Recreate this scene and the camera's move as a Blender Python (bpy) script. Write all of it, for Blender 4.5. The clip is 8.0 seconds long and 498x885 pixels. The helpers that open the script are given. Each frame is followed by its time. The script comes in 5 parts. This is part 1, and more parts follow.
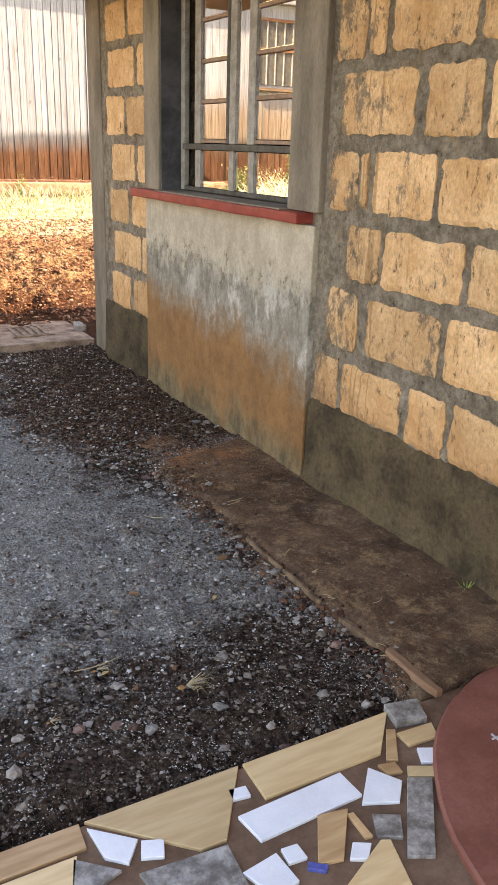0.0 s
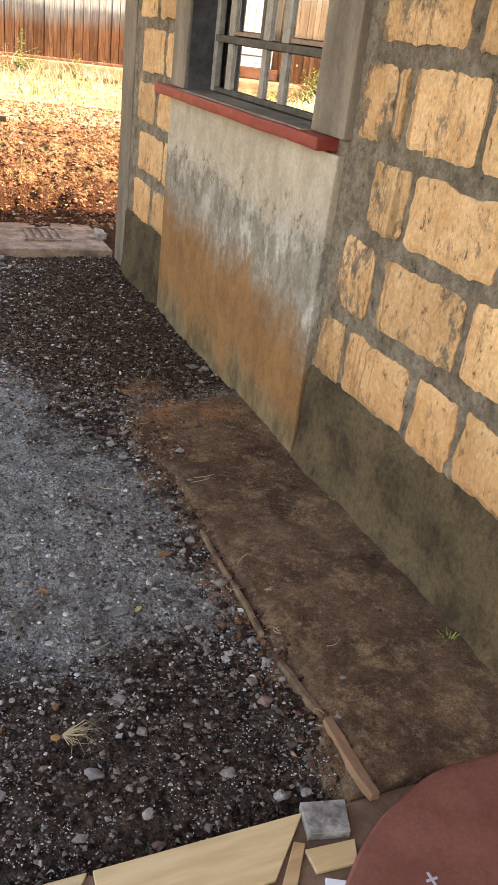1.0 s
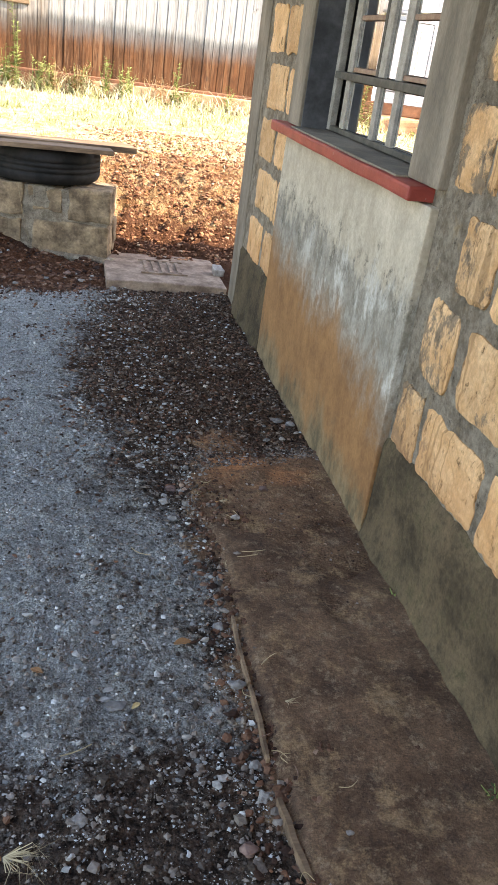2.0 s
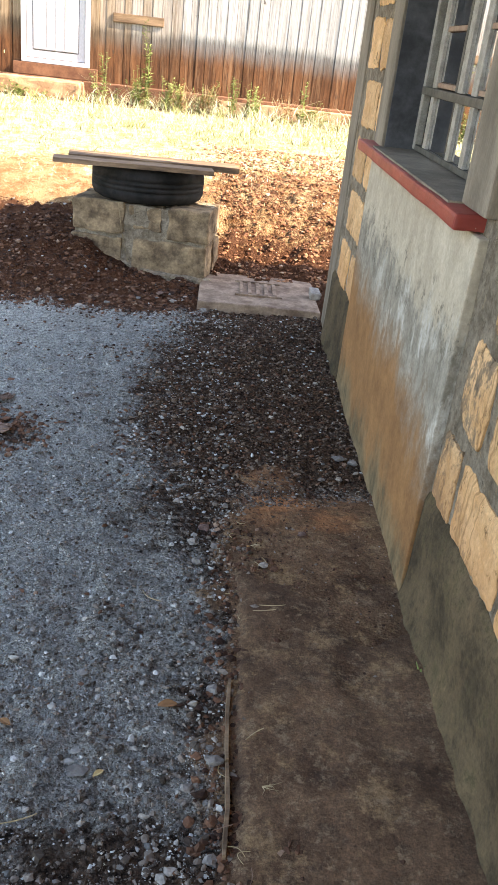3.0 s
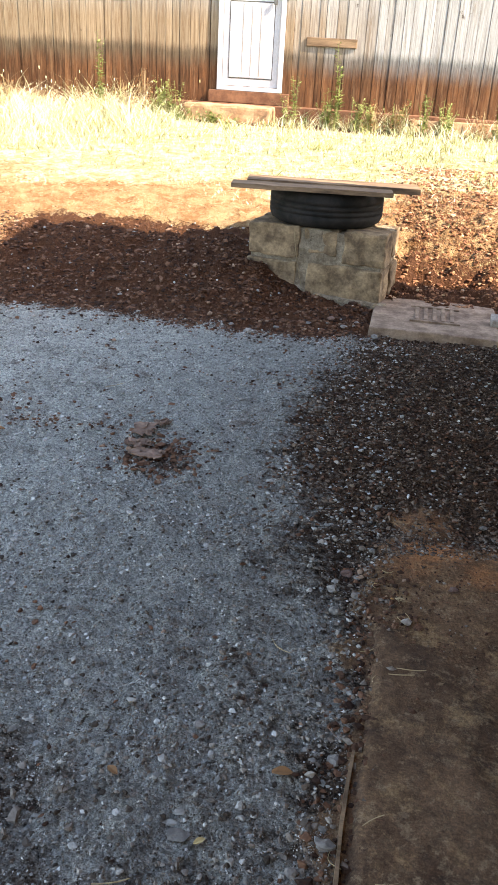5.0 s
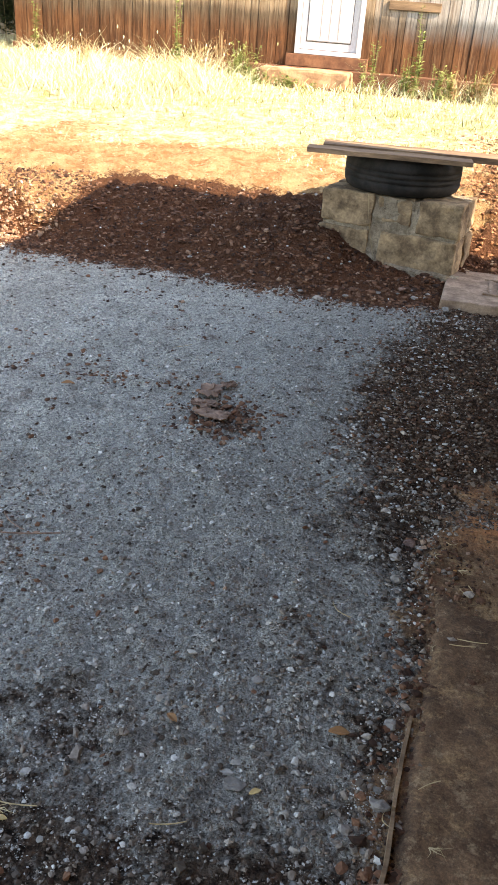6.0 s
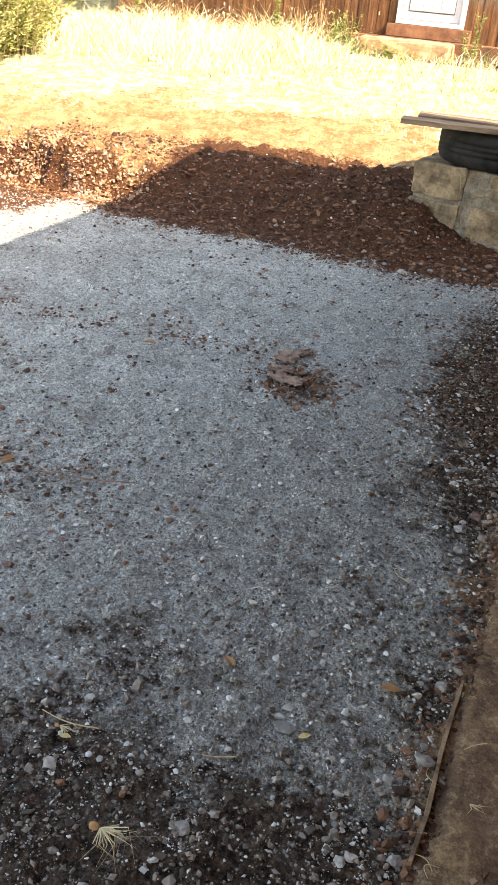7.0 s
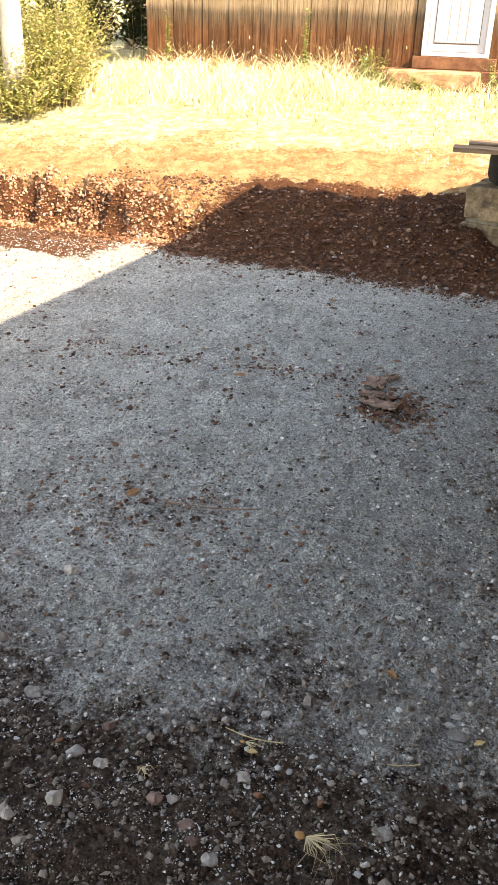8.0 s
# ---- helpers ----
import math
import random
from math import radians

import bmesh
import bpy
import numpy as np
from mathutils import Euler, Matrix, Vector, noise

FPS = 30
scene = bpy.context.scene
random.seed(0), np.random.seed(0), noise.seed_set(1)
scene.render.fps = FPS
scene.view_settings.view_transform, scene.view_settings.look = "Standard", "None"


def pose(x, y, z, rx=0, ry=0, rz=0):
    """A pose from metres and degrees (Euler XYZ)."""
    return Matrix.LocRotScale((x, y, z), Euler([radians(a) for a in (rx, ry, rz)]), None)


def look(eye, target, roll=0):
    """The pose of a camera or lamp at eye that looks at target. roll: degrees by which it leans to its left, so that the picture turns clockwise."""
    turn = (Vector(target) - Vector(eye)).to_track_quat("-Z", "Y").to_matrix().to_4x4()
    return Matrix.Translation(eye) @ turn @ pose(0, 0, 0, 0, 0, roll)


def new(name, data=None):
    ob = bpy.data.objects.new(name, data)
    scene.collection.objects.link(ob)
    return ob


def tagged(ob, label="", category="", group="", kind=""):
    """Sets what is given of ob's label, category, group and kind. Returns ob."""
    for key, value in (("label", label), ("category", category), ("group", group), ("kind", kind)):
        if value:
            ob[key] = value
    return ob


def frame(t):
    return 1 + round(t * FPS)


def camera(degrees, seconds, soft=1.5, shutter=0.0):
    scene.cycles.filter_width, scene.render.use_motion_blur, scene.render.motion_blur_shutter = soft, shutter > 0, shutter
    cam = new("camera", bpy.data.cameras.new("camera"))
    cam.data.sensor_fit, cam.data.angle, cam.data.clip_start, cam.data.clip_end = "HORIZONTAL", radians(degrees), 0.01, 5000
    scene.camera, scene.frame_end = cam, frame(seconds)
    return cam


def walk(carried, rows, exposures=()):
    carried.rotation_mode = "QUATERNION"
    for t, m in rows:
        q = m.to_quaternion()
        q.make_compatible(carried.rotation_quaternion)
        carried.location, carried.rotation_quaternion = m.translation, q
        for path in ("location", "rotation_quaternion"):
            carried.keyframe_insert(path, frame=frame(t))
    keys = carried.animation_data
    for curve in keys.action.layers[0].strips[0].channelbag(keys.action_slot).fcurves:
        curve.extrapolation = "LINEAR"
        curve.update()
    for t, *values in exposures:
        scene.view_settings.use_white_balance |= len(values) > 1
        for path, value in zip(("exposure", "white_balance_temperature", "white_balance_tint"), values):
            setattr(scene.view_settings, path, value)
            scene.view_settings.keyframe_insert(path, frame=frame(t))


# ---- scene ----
cam = camera(33.7, 8.0, soft=1.35)
METRES, EYE, TILT, LEAN, TURN = 2.25, 1.428, -0.87, -0.49, -29.4
ROWS = [
    (0.0, 0.0, 0.0, 0.0, 0.43, -18.88, -1.25),
    (0.5, 0.066, 0.1598, 0.0124, 3.9, -25.71, -3.94),
    (1.0, 0.1185, 0.2746, 0.013, 6.84, -25.41, -6.37),
    (1.5, 0.1572, 0.3677, 0.0337, 9.86, -23.83, -6.95),
    (2.0, 0.2119, 0.4412, 0.0262, 18.27, -24.63, -7.2),
    (3.5, 0.324, 0.6452, 0.0486, 33.52, -24.13, -4.77),
    (4.0, 0.3318, 0.6742, 0.0487, 37.9, -23.97, -3.24),
    (4.5, 0.3298, 0.6844, 0.0457, 40.08, -24.12, -2.82),
    (6.0, 0.3141, 0.6666, 0.0312, 46.08, -26.74, -4.12),
    (6.5, 0.3259, 0.6624, 0.0278, 49.89, -28.31, -4.5),
    (7.0, 0.3415, 0.6501, 0.0258, 52.4, -28.92, -4.8),
    (7.5, 0.3224, 0.5912, 0.0363, 52.17, -27.93, -3.33),
    (8.0, 0.2834, 0.5079, 0.0291, 52.3, -26.68, -1.76),
]
BETWEEN = [
    (0.3, 0.2105, 0.1672, 1.4475, 64.593, -3.508, -26.511),
    (0.8, 0.4273, 0.3225, 1.4383, 63.021, -5.372, -23.640),
    (1.8, 0.8008, 0.5968, 1.4729, 65.063, -7.106, -14.960),
    (2.2, 1.0051, 0.6252, 1.4989, 63.898, -7.585, -7.246),
    (3.3, 1.3244, 0.8794, 1.5162, 64.662, -5.206, 1.670),
    (4.7, 1.3960, 0.9809, 1.5152, 64.703, -2.785, 11.391),
    (5.8, 1.3612, 0.9682, 1.4912, 63.258, -3.625, 14.935),
]
EXPOSURES = [(0.0, 2.64, 9100, 22), (0.5, 2.6, 9600, 23), (1.0, 2.68, 9800, 23), (1.5, 2.7, 8100, 17), (2.2, 2.79, 7700, 14), (3.5, 2.64, 7800, 14), (4.5, 2.53, 7700, 13), (5.8, 2.55, 8200, 14), (7.0, 2.83, 8900, 14), (8.0, 2.66, 9600, 16)]
POSES = [(t, pose(0, 0, EYE, TILT, LEAN, TURN) @ pose(METRES * x, METRES * y, METRES * z, 90 + pitch, roll, yaw)) for t, x, y, z, yaw, pitch, roll in ROWS]
POSES += [(t, pose(*place)) for t, *place in BETWEEN]
walk(cam, sorted(POSES, key=lambda row: row[0]), EXPOSURES)

# ---- world and sun ----
SUN_WAY = Vector((-1.07, 0.35, -1.0))
world = bpy.data.worlds.new("world")
scene.world = world
world.use_nodes = True
sky = world.node_tree.nodes.new("ShaderNodeTexSky")
sky.sky_type = "NISHITA"
sky.sun_disc = False
sky.sun_elevation = math.atan2(1.0, math.hypot(1.07, 0.35))
sky.sun_rotation = math.atan2(1.07, -0.35)
back = world.node_tree.nodes["Background"]
back.inputs["Strength"].default_value = 0.15
world.node_tree.links.new(sky.outputs["Color"], back.inputs["Color"])
sun_data = bpy.data.lights.new("sun", "SUN")
sun_data.energy, sun_data.angle, sun_data.color = 3.15, radians(0.55), (1.0, 0.94, 0.84)
sun = new("sun", sun_data)
sun.matrix_world = look((0, 0, 12), Vector((0, 0, 12)) + SUN_WAY)

# ---- materials ----


class Nodes:
    """A short way to write node trees."""

    def __init__(self, name):
        self.mat = bpy.data.materials.new(name)
        self.mat.use_nodes = True
        self.tree = self.mat.node_tree
        self.bsdf = self.tree.nodes["Principled BSDF"]
        geo = self.tree.nodes.new("ShaderNodeNewGeometry")
        self.pos = geo.outputs["Position"]
        self.island = geo.outputs["Random Per Island"]
        self.piece = self.tree.nodes.new("ShaderNodeObjectInfo").outputs["Random"]

    def put(self, socket, value):
        if isinstance(value, bpy.types.NodeSocket):
            self.tree.links.new(value, socket)
        elif isinstance(value, tuple) and len(value) == 3 and socket.type == "RGBA":
            socket.default_value = (*value, 1)
        else:
            socket.default_value = value

    def noise(self, scale, detail=4.0, rough=0.6, stretch=(1, 1, 1), shift=None):
        m = self.tree.nodes.new("ShaderNodeMapping")
        m.inputs["Scale"].default_value = stretch
        self.put(m.inputs["Vector"], self.pos)
        vec = m.outputs[0]
        if shift is not None:
            a = self.tree.nodes.new("ShaderNodeVectorMath")
            a.operation = "ADD"
            self.put(a.inputs[0], vec)
            self.put(a.inputs[1], self.math("MULTIPLY", shift, 37.0))
            vec = a.outputs[0]
        n = self.tree.nodes.new("ShaderNodeTexNoise")
        n.inputs["Scale"].default_value, n.inputs["Detail"].default_value, n.inputs["Roughness"].default_value = scale, detail, rough
        self.put(n.inputs["Vector"], vec)
        return n.outputs[0]

    def cells(self, scale, feature="F1"):
        n = self.tree.nodes.new("ShaderNodeTexVoronoi")
        n.feature = feature
        n.inputs["Scale"].default_value = scale
        self.put(n.inputs["Vector"], self.pos)
        return n

    def math(self, op, a, b=0.0):
        n = self.tree.nodes.new("ShaderNodeMath")
        n.operation = op
        self.put(n.inputs[0], a)
        self.put(n.inputs[1], b)
        return n.outputs[0]

    def ramp(self, value, low, high):
        n = self.tree.nodes.new("ShaderNodeMapRange")
        n.interpolation_type = "SMOOTHSTEP"
        self.put(n.inputs[0], value)
        n.inputs[1].default_value, n.inputs[2].default_value = low, high
        return n.outputs[0]

    def axis(self, i):
        n = self.tree.nodes.new("ShaderNodeSeparateXYZ")
        self.put(n.inputs[0], self.pos)
        return n.outputs[i]

    def mix(self, factor, a, b, blend="MIX"):
        n = self.tree.nodes.new("ShaderNodeMix")
        n.data_type, n.blend_type = "RGBA", blend
        self.put(n.inputs[0], factor)
        self.put(n.inputs[6], a)
        self.put(n.inputs[7], b)
        return n.outputs[2]

    def vary(self, colour, value, low, high, full=False):
        """colour times a grey from low to high along value, which is a noise or, if full, runs from 0 to 1."""
        n = self.tree.nodes.new("ShaderNodeMapRange")
        self.put(n.inputs[0], value)
        if not full:
            n.inputs[1].default_value, n.inputs[2].default_value = 0.32, 0.68
        n.inputs[3].default_value, n.inputs[4].default_value = low, high
        c = self.tree.nodes.new("ShaderNodeCombineColor")
        for i in range(3):
            self.put(c.inputs[i], n.outputs[0])
        return self.mix(1.0, colour, c.outputs[0], "MULTIPLY")

    def done(self, colour, rough=0.85, height=None, bump=0.4, distance=0.01, metallic=0.0, specular=0.5):
        self.put(self.bsdf.inputs["Base Color"], colour)
        self.put(self.bsdf.inputs["Roughness"], rough)
        self.bsdf.inputs["Metallic"].default_value = metallic
        self.bsdf.inputs["Specular IOR Level"].default_value = specular
        if height is not None:
            b = self.tree.nodes.new("ShaderNodeBump")
            b.inputs["Distance"].default_value = distance
            self.put(b.inputs["Strength"], bump)
            self.put(b.inputs["Height"], height)
            self.put(self.bsdf.inputs["Normal"], b.outputs[0])
        return self.mat


def mud_colour(n):
    """Brown dirt caked on concrete: mottled at three scales."""
    big = n.noise(4.0, 7, 0.7)
    c = n.mix(n.ramp(big, 0.3, 0.7), (0.066, 0.035, 0.020), (0.180, 0.105, 0.060))
    c = n.mix(n.math("MULTIPLY", n.ramp(n.noise(6.5, 8, 0.8), 0.50, 0.64), 0.85), c, (0.285, 0.18, 0.094))
    c = n.mix(n.math("MULTIPLY", n.ramp(n.noise(9.0, 8, 0.8), 0.52, 0.62), 0.5), c, (0.060, 0.038, 0.027))
    c = n.mix(n.math("MULTIPLY", n.ramp(n.noise(24.0, 8, 0.8), 0.52, 0.62), 0.65), c, (0.26, 0.18, 0.11))
    spot = n.ramp(n.noise(5.0, 6, 0.7, (1.0, 1.6, 1.0)), 0.42, 0.62)
    band = n.math("MULTIPLY", n.ramp(n.axis(1), 3.15, 3.42), n.ramp(n.axis(1), 3.80, 3.52))
    band = n.math("MULTIPLY", band, n.math("MULTIPLY", n.ramp(n.axis(0), 1.36, 1.56), n.ramp(n.axis(0), 1.93, 1.74)))
    c = n.mix(n.math("MULTIPLY", n.math("ADD", n.math("MULTIPLY", spot, 0.75), 0.05), band), c, (0.47, 0.20, 0.085))
    return n.vary(n.vary(c, n.noise(55.0, 6, 0.8), 0.62, 1.32), n.noise(170.0, 4, 0.8), 0.62, 1.38)


def ground_material():
    n = Nodes("ground_earth_and_gravel")
    zone = n.tree.nodes.new("ShaderNodeVertexColor")
    zone.layer_name = "zone"
    sep = n.tree.nodes.new("ShaderNodeSeparateColor")
    n.put(sep.inputs[0], zone.outputs[0])
    wob = n.math("ADD", n.math("SUBTRACT", n.noise(6.0, 6, 0.7), 0.5), n.math("MULTIPLY", n.math("SUBTRACT", n.noise(38.0, 5, 0.7), 0.5), 0.9))
    grain = n.noise(260.0, 3, 0.7)
    mid = n.noise(48.0, 6, 0.75)
    speck = n.cells(110.0)
    chips = n.cells(45.0)
    patch = n.noise(2.6, 6, 0.7)

    def area(socket, spread=1.1, soft=0.12):
        return n.ramp(n.math("ADD", socket, n.math("MULTIPLY", wob, spread)), 0.5 - soft, 0.5 + soft)

    dust = n.mix(n.ramp(patch, 0.36, 0.64), (0.62, 0.60, 0.53), (0.82, 0.80, 0.72))
    # Darker toward the house: coarser grit, plus its weaker skylight put into the colour.
    grit_shade = n.math("ADD", n.axis(0), n.math("MULTIPLY", n.math("SUBTRACT", patch, 0.5), 1.5))
    dust = n.mix(n.math("MULTIPLY", n.ramp(grit_shade, -0.2, 1.0), 0.75), dust, (0.47, 0.455, 0.415))
    # Dark grain in the low spots, partly standing in for shade between chips.
    dust = n.mix(n.math("MULTIPLY", n.ramp(grain, 0.54, 0.42), 0.6), dust, (0.10, 0.098, 0.094))
    dust = n.mix(n.math("MULTIPLY", n.ramp(mid, 0.50, 0.64), 0.55), dust, (0.11, 0.098, 0.09))
    dust = n.mix(n.math("MULTIPLY", n.ramp(n.noise(7.0, 8, 0.85), 0.53, 0.63), 0.4), dust, (0.125, 0.10, 0.085))
    dust = n.mix(n.math("MULTIPLY", n.ramp(n.noise(3.3, 9, 0.8), 0.54, 0.66), 0.7), dust, (0.17, 0.112, 0.082))
    dust = n.mix(n.math("MULTIPLY", n.ramp(n.noise(21.0, 7, 0.8), 0.60, 0.66), 0.8), dust, (0.07, 0.045, 0.034))
    dark = n.mix(n.ramp(mid, 0.35, 0.7), (0.014, 0.009, 0.006), (0.155, 0.100, 0.070))
    dark = n.mix(n.math("MULTIPLY", n.ramp(n.noise(13.0, 8, 0.85), 0.5, 0.6), 0.55), dark, (0.150, 0.118, 0.094))
    loam = n.mix(n.ramp(mid, 0.35, 0.7), (0.022, 0.012, 0.007), (0.185, 0.108, 0.066))
    dark = n.mix(n.math("MULTIPLY", n.ramp(n.axis(1), 3.0, 3.9), n.ramp(n.axis(0), 0.4, 0.9)), dark, loam)
    soil = n.mix(n.noise(14.0, 6, 0.7), (0.026, 0.010, 0.006), (0.215, 0.096, 0.050))
    soil = n.mix(n.math("MULTIPLY", n.ramp(mid, 0.55, 0.72), 0.6), soil, (0.27, 0.145, 0.088))
    yard = n.mix(n.ramp(n.noise(5.0, 7, 0.8), 0.38, 0.62), (0.36, 0.180, 0.078), (0.56, 0.385, 0.205))
    yard = n.mix(n.math("MULTIPLY", n.ramp(n.noise(17.0, 8, 0.85), 0.53, 0.62), 0.75), yard, (0.70, 0.58, 0.36))
    yard = n.mix(n.math("MULTIPLY", n.ramp(n.noise(28.0, 6, 0.8), 0.56, 0.66), 0.6), yard, (0.16, 0.070, 0.032))
    grass = n.mix(n.ramp(n.noise(9.0, 7, 0.8), 0.38, 0.62), (0.36, 0.33, 0.15), (0.72, 0.71, 0.50))
    grass = n.mix(n.math("MULTIPLY", n.ramp(n.noise(6.0, 9, 0.85), 0.55, 0.64), 0.7), grass, (0.36, 0.19, 0.08))
    yard = n.mix(area(zone.outputs["Alpha"], 1.5), yard, grass)
    c = n.mix(area(sep.outputs[0], 1.2, 0.18), dark, dust)
    mud = n.tree.nodes.new("ShaderNodeVertexColor")
    mud.layer_name = "mud"
    c = n.vary(c, speck.outputs["Color"], 0.66, 1.50, True)
    caked = area(mud.outputs[0], 1.1, 0.2)
    c = n.mix(caked, c, mud_colour(n))
    c = n.mix(area(sep.outputs[1], 1.3, 0.10), c, soil)
    c = n.mix(area(sep.outputs[2], 0.9), c, yard)
    h = n.math("ADD", n.math("MULTIPLY", speck.outputs["Distance"], -1.2), n.math("ADD", grain, n.math("MULTIPLY", mid, 2.0)))
    h = n.math("ADD", h, n.math("MULTIPLY", n.noise(15.0, 6, 0.75), 3.0))
    h = n.math("ADD", h, n.math("MULTIPLY", n.ramp(chips.outputs["Distance"], 0.45, 0.15), 0.6))
    return n.done(c, 0.95, h, n.math("SUBTRACT", 0.95, n.math("MULTIPLY", caked, 0.6)), 0.028, specular=0.1)


def simple(name, a, b, scale=12.0, rough=0.85, bump=0.3, distance=0.004, stretch=(1, 1, 1), fine=160.0, spread=(0.85, 1.12), piece=False, metallic=0.0, specular=0.4):
    """Two tones over two scales, with fine relief."""
    n = Nodes(name)
    big = n.noise(scale, 6, 0.65, stretch, n.piece if piece else None)
    small = n.noise(fine, 4, 0.7, stretch)
    c = n.vary(n.mix(n.ramp(big, 0.3, 0.7), a, b), small, *spread)
    if piece:
        c = n.vary(c, n.piece, 0.82, 1.15, True)
    h = n.math("ADD", big, n.math("MULTIPLY", small, 0.6))
    return n.done(c, rough, h, bump, distance, metallic=metallic, specular=specular)


def stone_material():
    n = Nodes("yellow_quarry_stone")
    big = n.noise(6.0, 6, 0.7, (1, 1, 1), n.piece)
    c = n.mix(n.ramp(big, 0.3, 0.7), (0.62, 0.345, 0.155), (0.82, 0.515, 0.272))
    pits = n.ramp(n.noise(30.0, 6, 0.8, (1, 1, 0.55), n.piece), 0.575, 0.66)
    streak = n.ramp(n.noise(18.0, 5, 0.75, (1, 1, 0.10), n.piece), 0.56, 0.70)
    c = n.mix(n.math("MULTIPLY", streak, 0.7), c, (0.27, 0.16, 0.075))
    c = n.mix(n.math("MULTIPLY", pits, 0.85), c, (0.15, 0.09, 0.045))
    dirt = n.math("ADD", n.noise(8.0, 8, 0.8, (1, 1, 0.7), n.piece), n.math("MULTIPLY", n.ramp(n.axis(1), 2.55, 2.80), n.ramp(n.axis(1), 3.6, 2.9)))
    dirt = n.ramp(n.math("SUBTRACT", dirt, n.math("MULTIPLY", n.ramp(n.axis(1), 2.55, 2.80), 0.90)), 0.55, 0.64)
    c = n.mix(n.math("MULTIPLY", dirt, 0.8), c, (0.15, 0.125, 0.095))
    c = n.vary(c, n.noise(90.0, 5, 0.8, (1, 1, 0.6), n.piece), 0.72, 1.22)
    low = n.ramp(n.math("ADD", n.axis(2), n.math("MULTIPLY", n.noise(5.0), 0.25)), 0.80, 0.50)
    c = n.mix(n.math("MULTIPLY", low, 0.55), c, (0.52, 0.25, 0.10))
    run = n.math("ABSOLUTE", n.math("SUBTRACT", n.noise(4.5, 2, 0.5, (1, 1, 0.03)), 0.60))
    c = n.mix(n.math("MULTIPLY", n.ramp(run, 0.010, 0.003), 0.5), c, (0.24, 0.13, 0.055))
    c = n.vary(c, n.piece, 0.76, 1.02, True)
    h = n.math("SUBTRACT", n.math("ADD", big, n.math("MULTIPLY", n.noise(120.0, 4, 0.7), 0.5)), n.math("MULTIPLY", pits, 1.2))
    return n.done(c, 0.93, h, 0.6, 0.008, specular=0.2)


def mortar_material():
    n = Nodes("rough_grey_mortar")
    big = n.noise(13.0, 7, 0.75)
    lump = n.noise(46.0, 6, 0.8)
    c = n.mix(n.ramp(big, 0.3, 0.7), (0.17, 0.130, 0.088), (0.40, 0.33, 0.245))
    c = n.mix(n.math("MULTIPLY", n.ramp(n.noise(24.0, 7, 0.85), 0.56, 0.64), 0.75), c, (0.055, 0.040, 0.026))
    c = n.mix(n.math("MULTIPLY", n.ramp(n.noise(5.0, 6, 0.8), 0.56, 0.66), 0.5), c, (0.40, 0.27, 0.14))
    c = n.vary(c, lump, 0.62, 1.32)
    return n.done(c, 0.93, n.math("ADD", big, n.math("MULTIPLY", lump, 1.1)), 0.95, 0.018, specular=0.2)


def plaster_material():
    n = Nodes("stained_cement_plaster")
    z = n.axis(2)
    y = n.axis(1)
    broad = n.noise(2.6, 6, 0.65, (1, 1, 0.7))
    blot = n.noise(7.0, 8, 0.75, (1, 1, 0.6))
    fine = n.noise(20.0, 8, 0.8, (1, 1, 0.65))
    pale = n.mix(n.ramp(blot, 0.3, 0.7), (0.37, 0.305, 0.22), (0.52, 0.445, 0.335))
    grey = n.mix(n.ramp(fine, 0.32, 0.68), (0.175, 0.152, 0.115), (0.34, 0.30, 0.24))
    rust = n.mix(n.ramp(n.noise(7.0, 7, 0.75, (1, 1, 0.7)), 0.3, 0.7), (0.200, 0.098, 0.040), (0.310, 0.155, 0.062))
    foot = n.mix(n.ramp(blot, 0.35, 0.65), (0.085, 0.066, 0.036), (0.24, 0.165, 0.088))
    wander = n.math("ADD", n.math("MULTIPLY", n.math("SUBTRACT", broad, 0.5), 0.5), n.math("MULTIPLY", n.math("SUBTRACT", fine, 0.5), 0.34))
    h = n.math("ADD", z, wander)
    c = n.mix(n.ramp(h, 0.90, 0.80), pale, grey)
    mould = n.ramp(n.noise(13.0, 9, 0.85, (1, 1, 0.75)), 0.52, 0.62)
    belt = n.math("MULTIPLY", n.ramp(h, 0.66, 0.80), n.ramp(h, 1.00, 0.88))
    c = n.mix(n.math("MULTIPLY", mould, n.math("MULTIPLY", belt, 0.85)), c, (0.085, 0.075, 0.055))
    bloom = n.ramp(n.noise(6.0, 8, 0.75, (1, 1, 0.5)), 0.50, 0.62)
    bloom = n.math("MULTIPLY", bloom, n.math("MULTIPLY", n.ramp(h, 0.50, 0.62), n.math("MULTIPLY", n.ramp(h, 0.95, 0.82), n.ramp(y, 4.5, 3.9))))
    c = n.mix(n.math("MULTIPLY", bloom, 0.8), c, (0.52, 0.48, 0.41))
    hr = n.math("ADD", h, n.math("MULTIPLY", n.math("SUBTRACT", y, 3.8), -0.08))
    c = n.mix(n.ramp(hr, 0.72, 0.42), c, rust)
    c = n.mix(n.ramp(h, 0.22, 0.02), c, foot)
    c = n.vary(c, n.noise(60.0, 6, 0.8), 0.82, 1.16)
    return n.done(c, 0.9, n.math("ADD", blot, n.math("MULTIPLY", n.noise(110.0, 5, 0.7), 0.5)), 0.35, 0.005, specular=0.25)


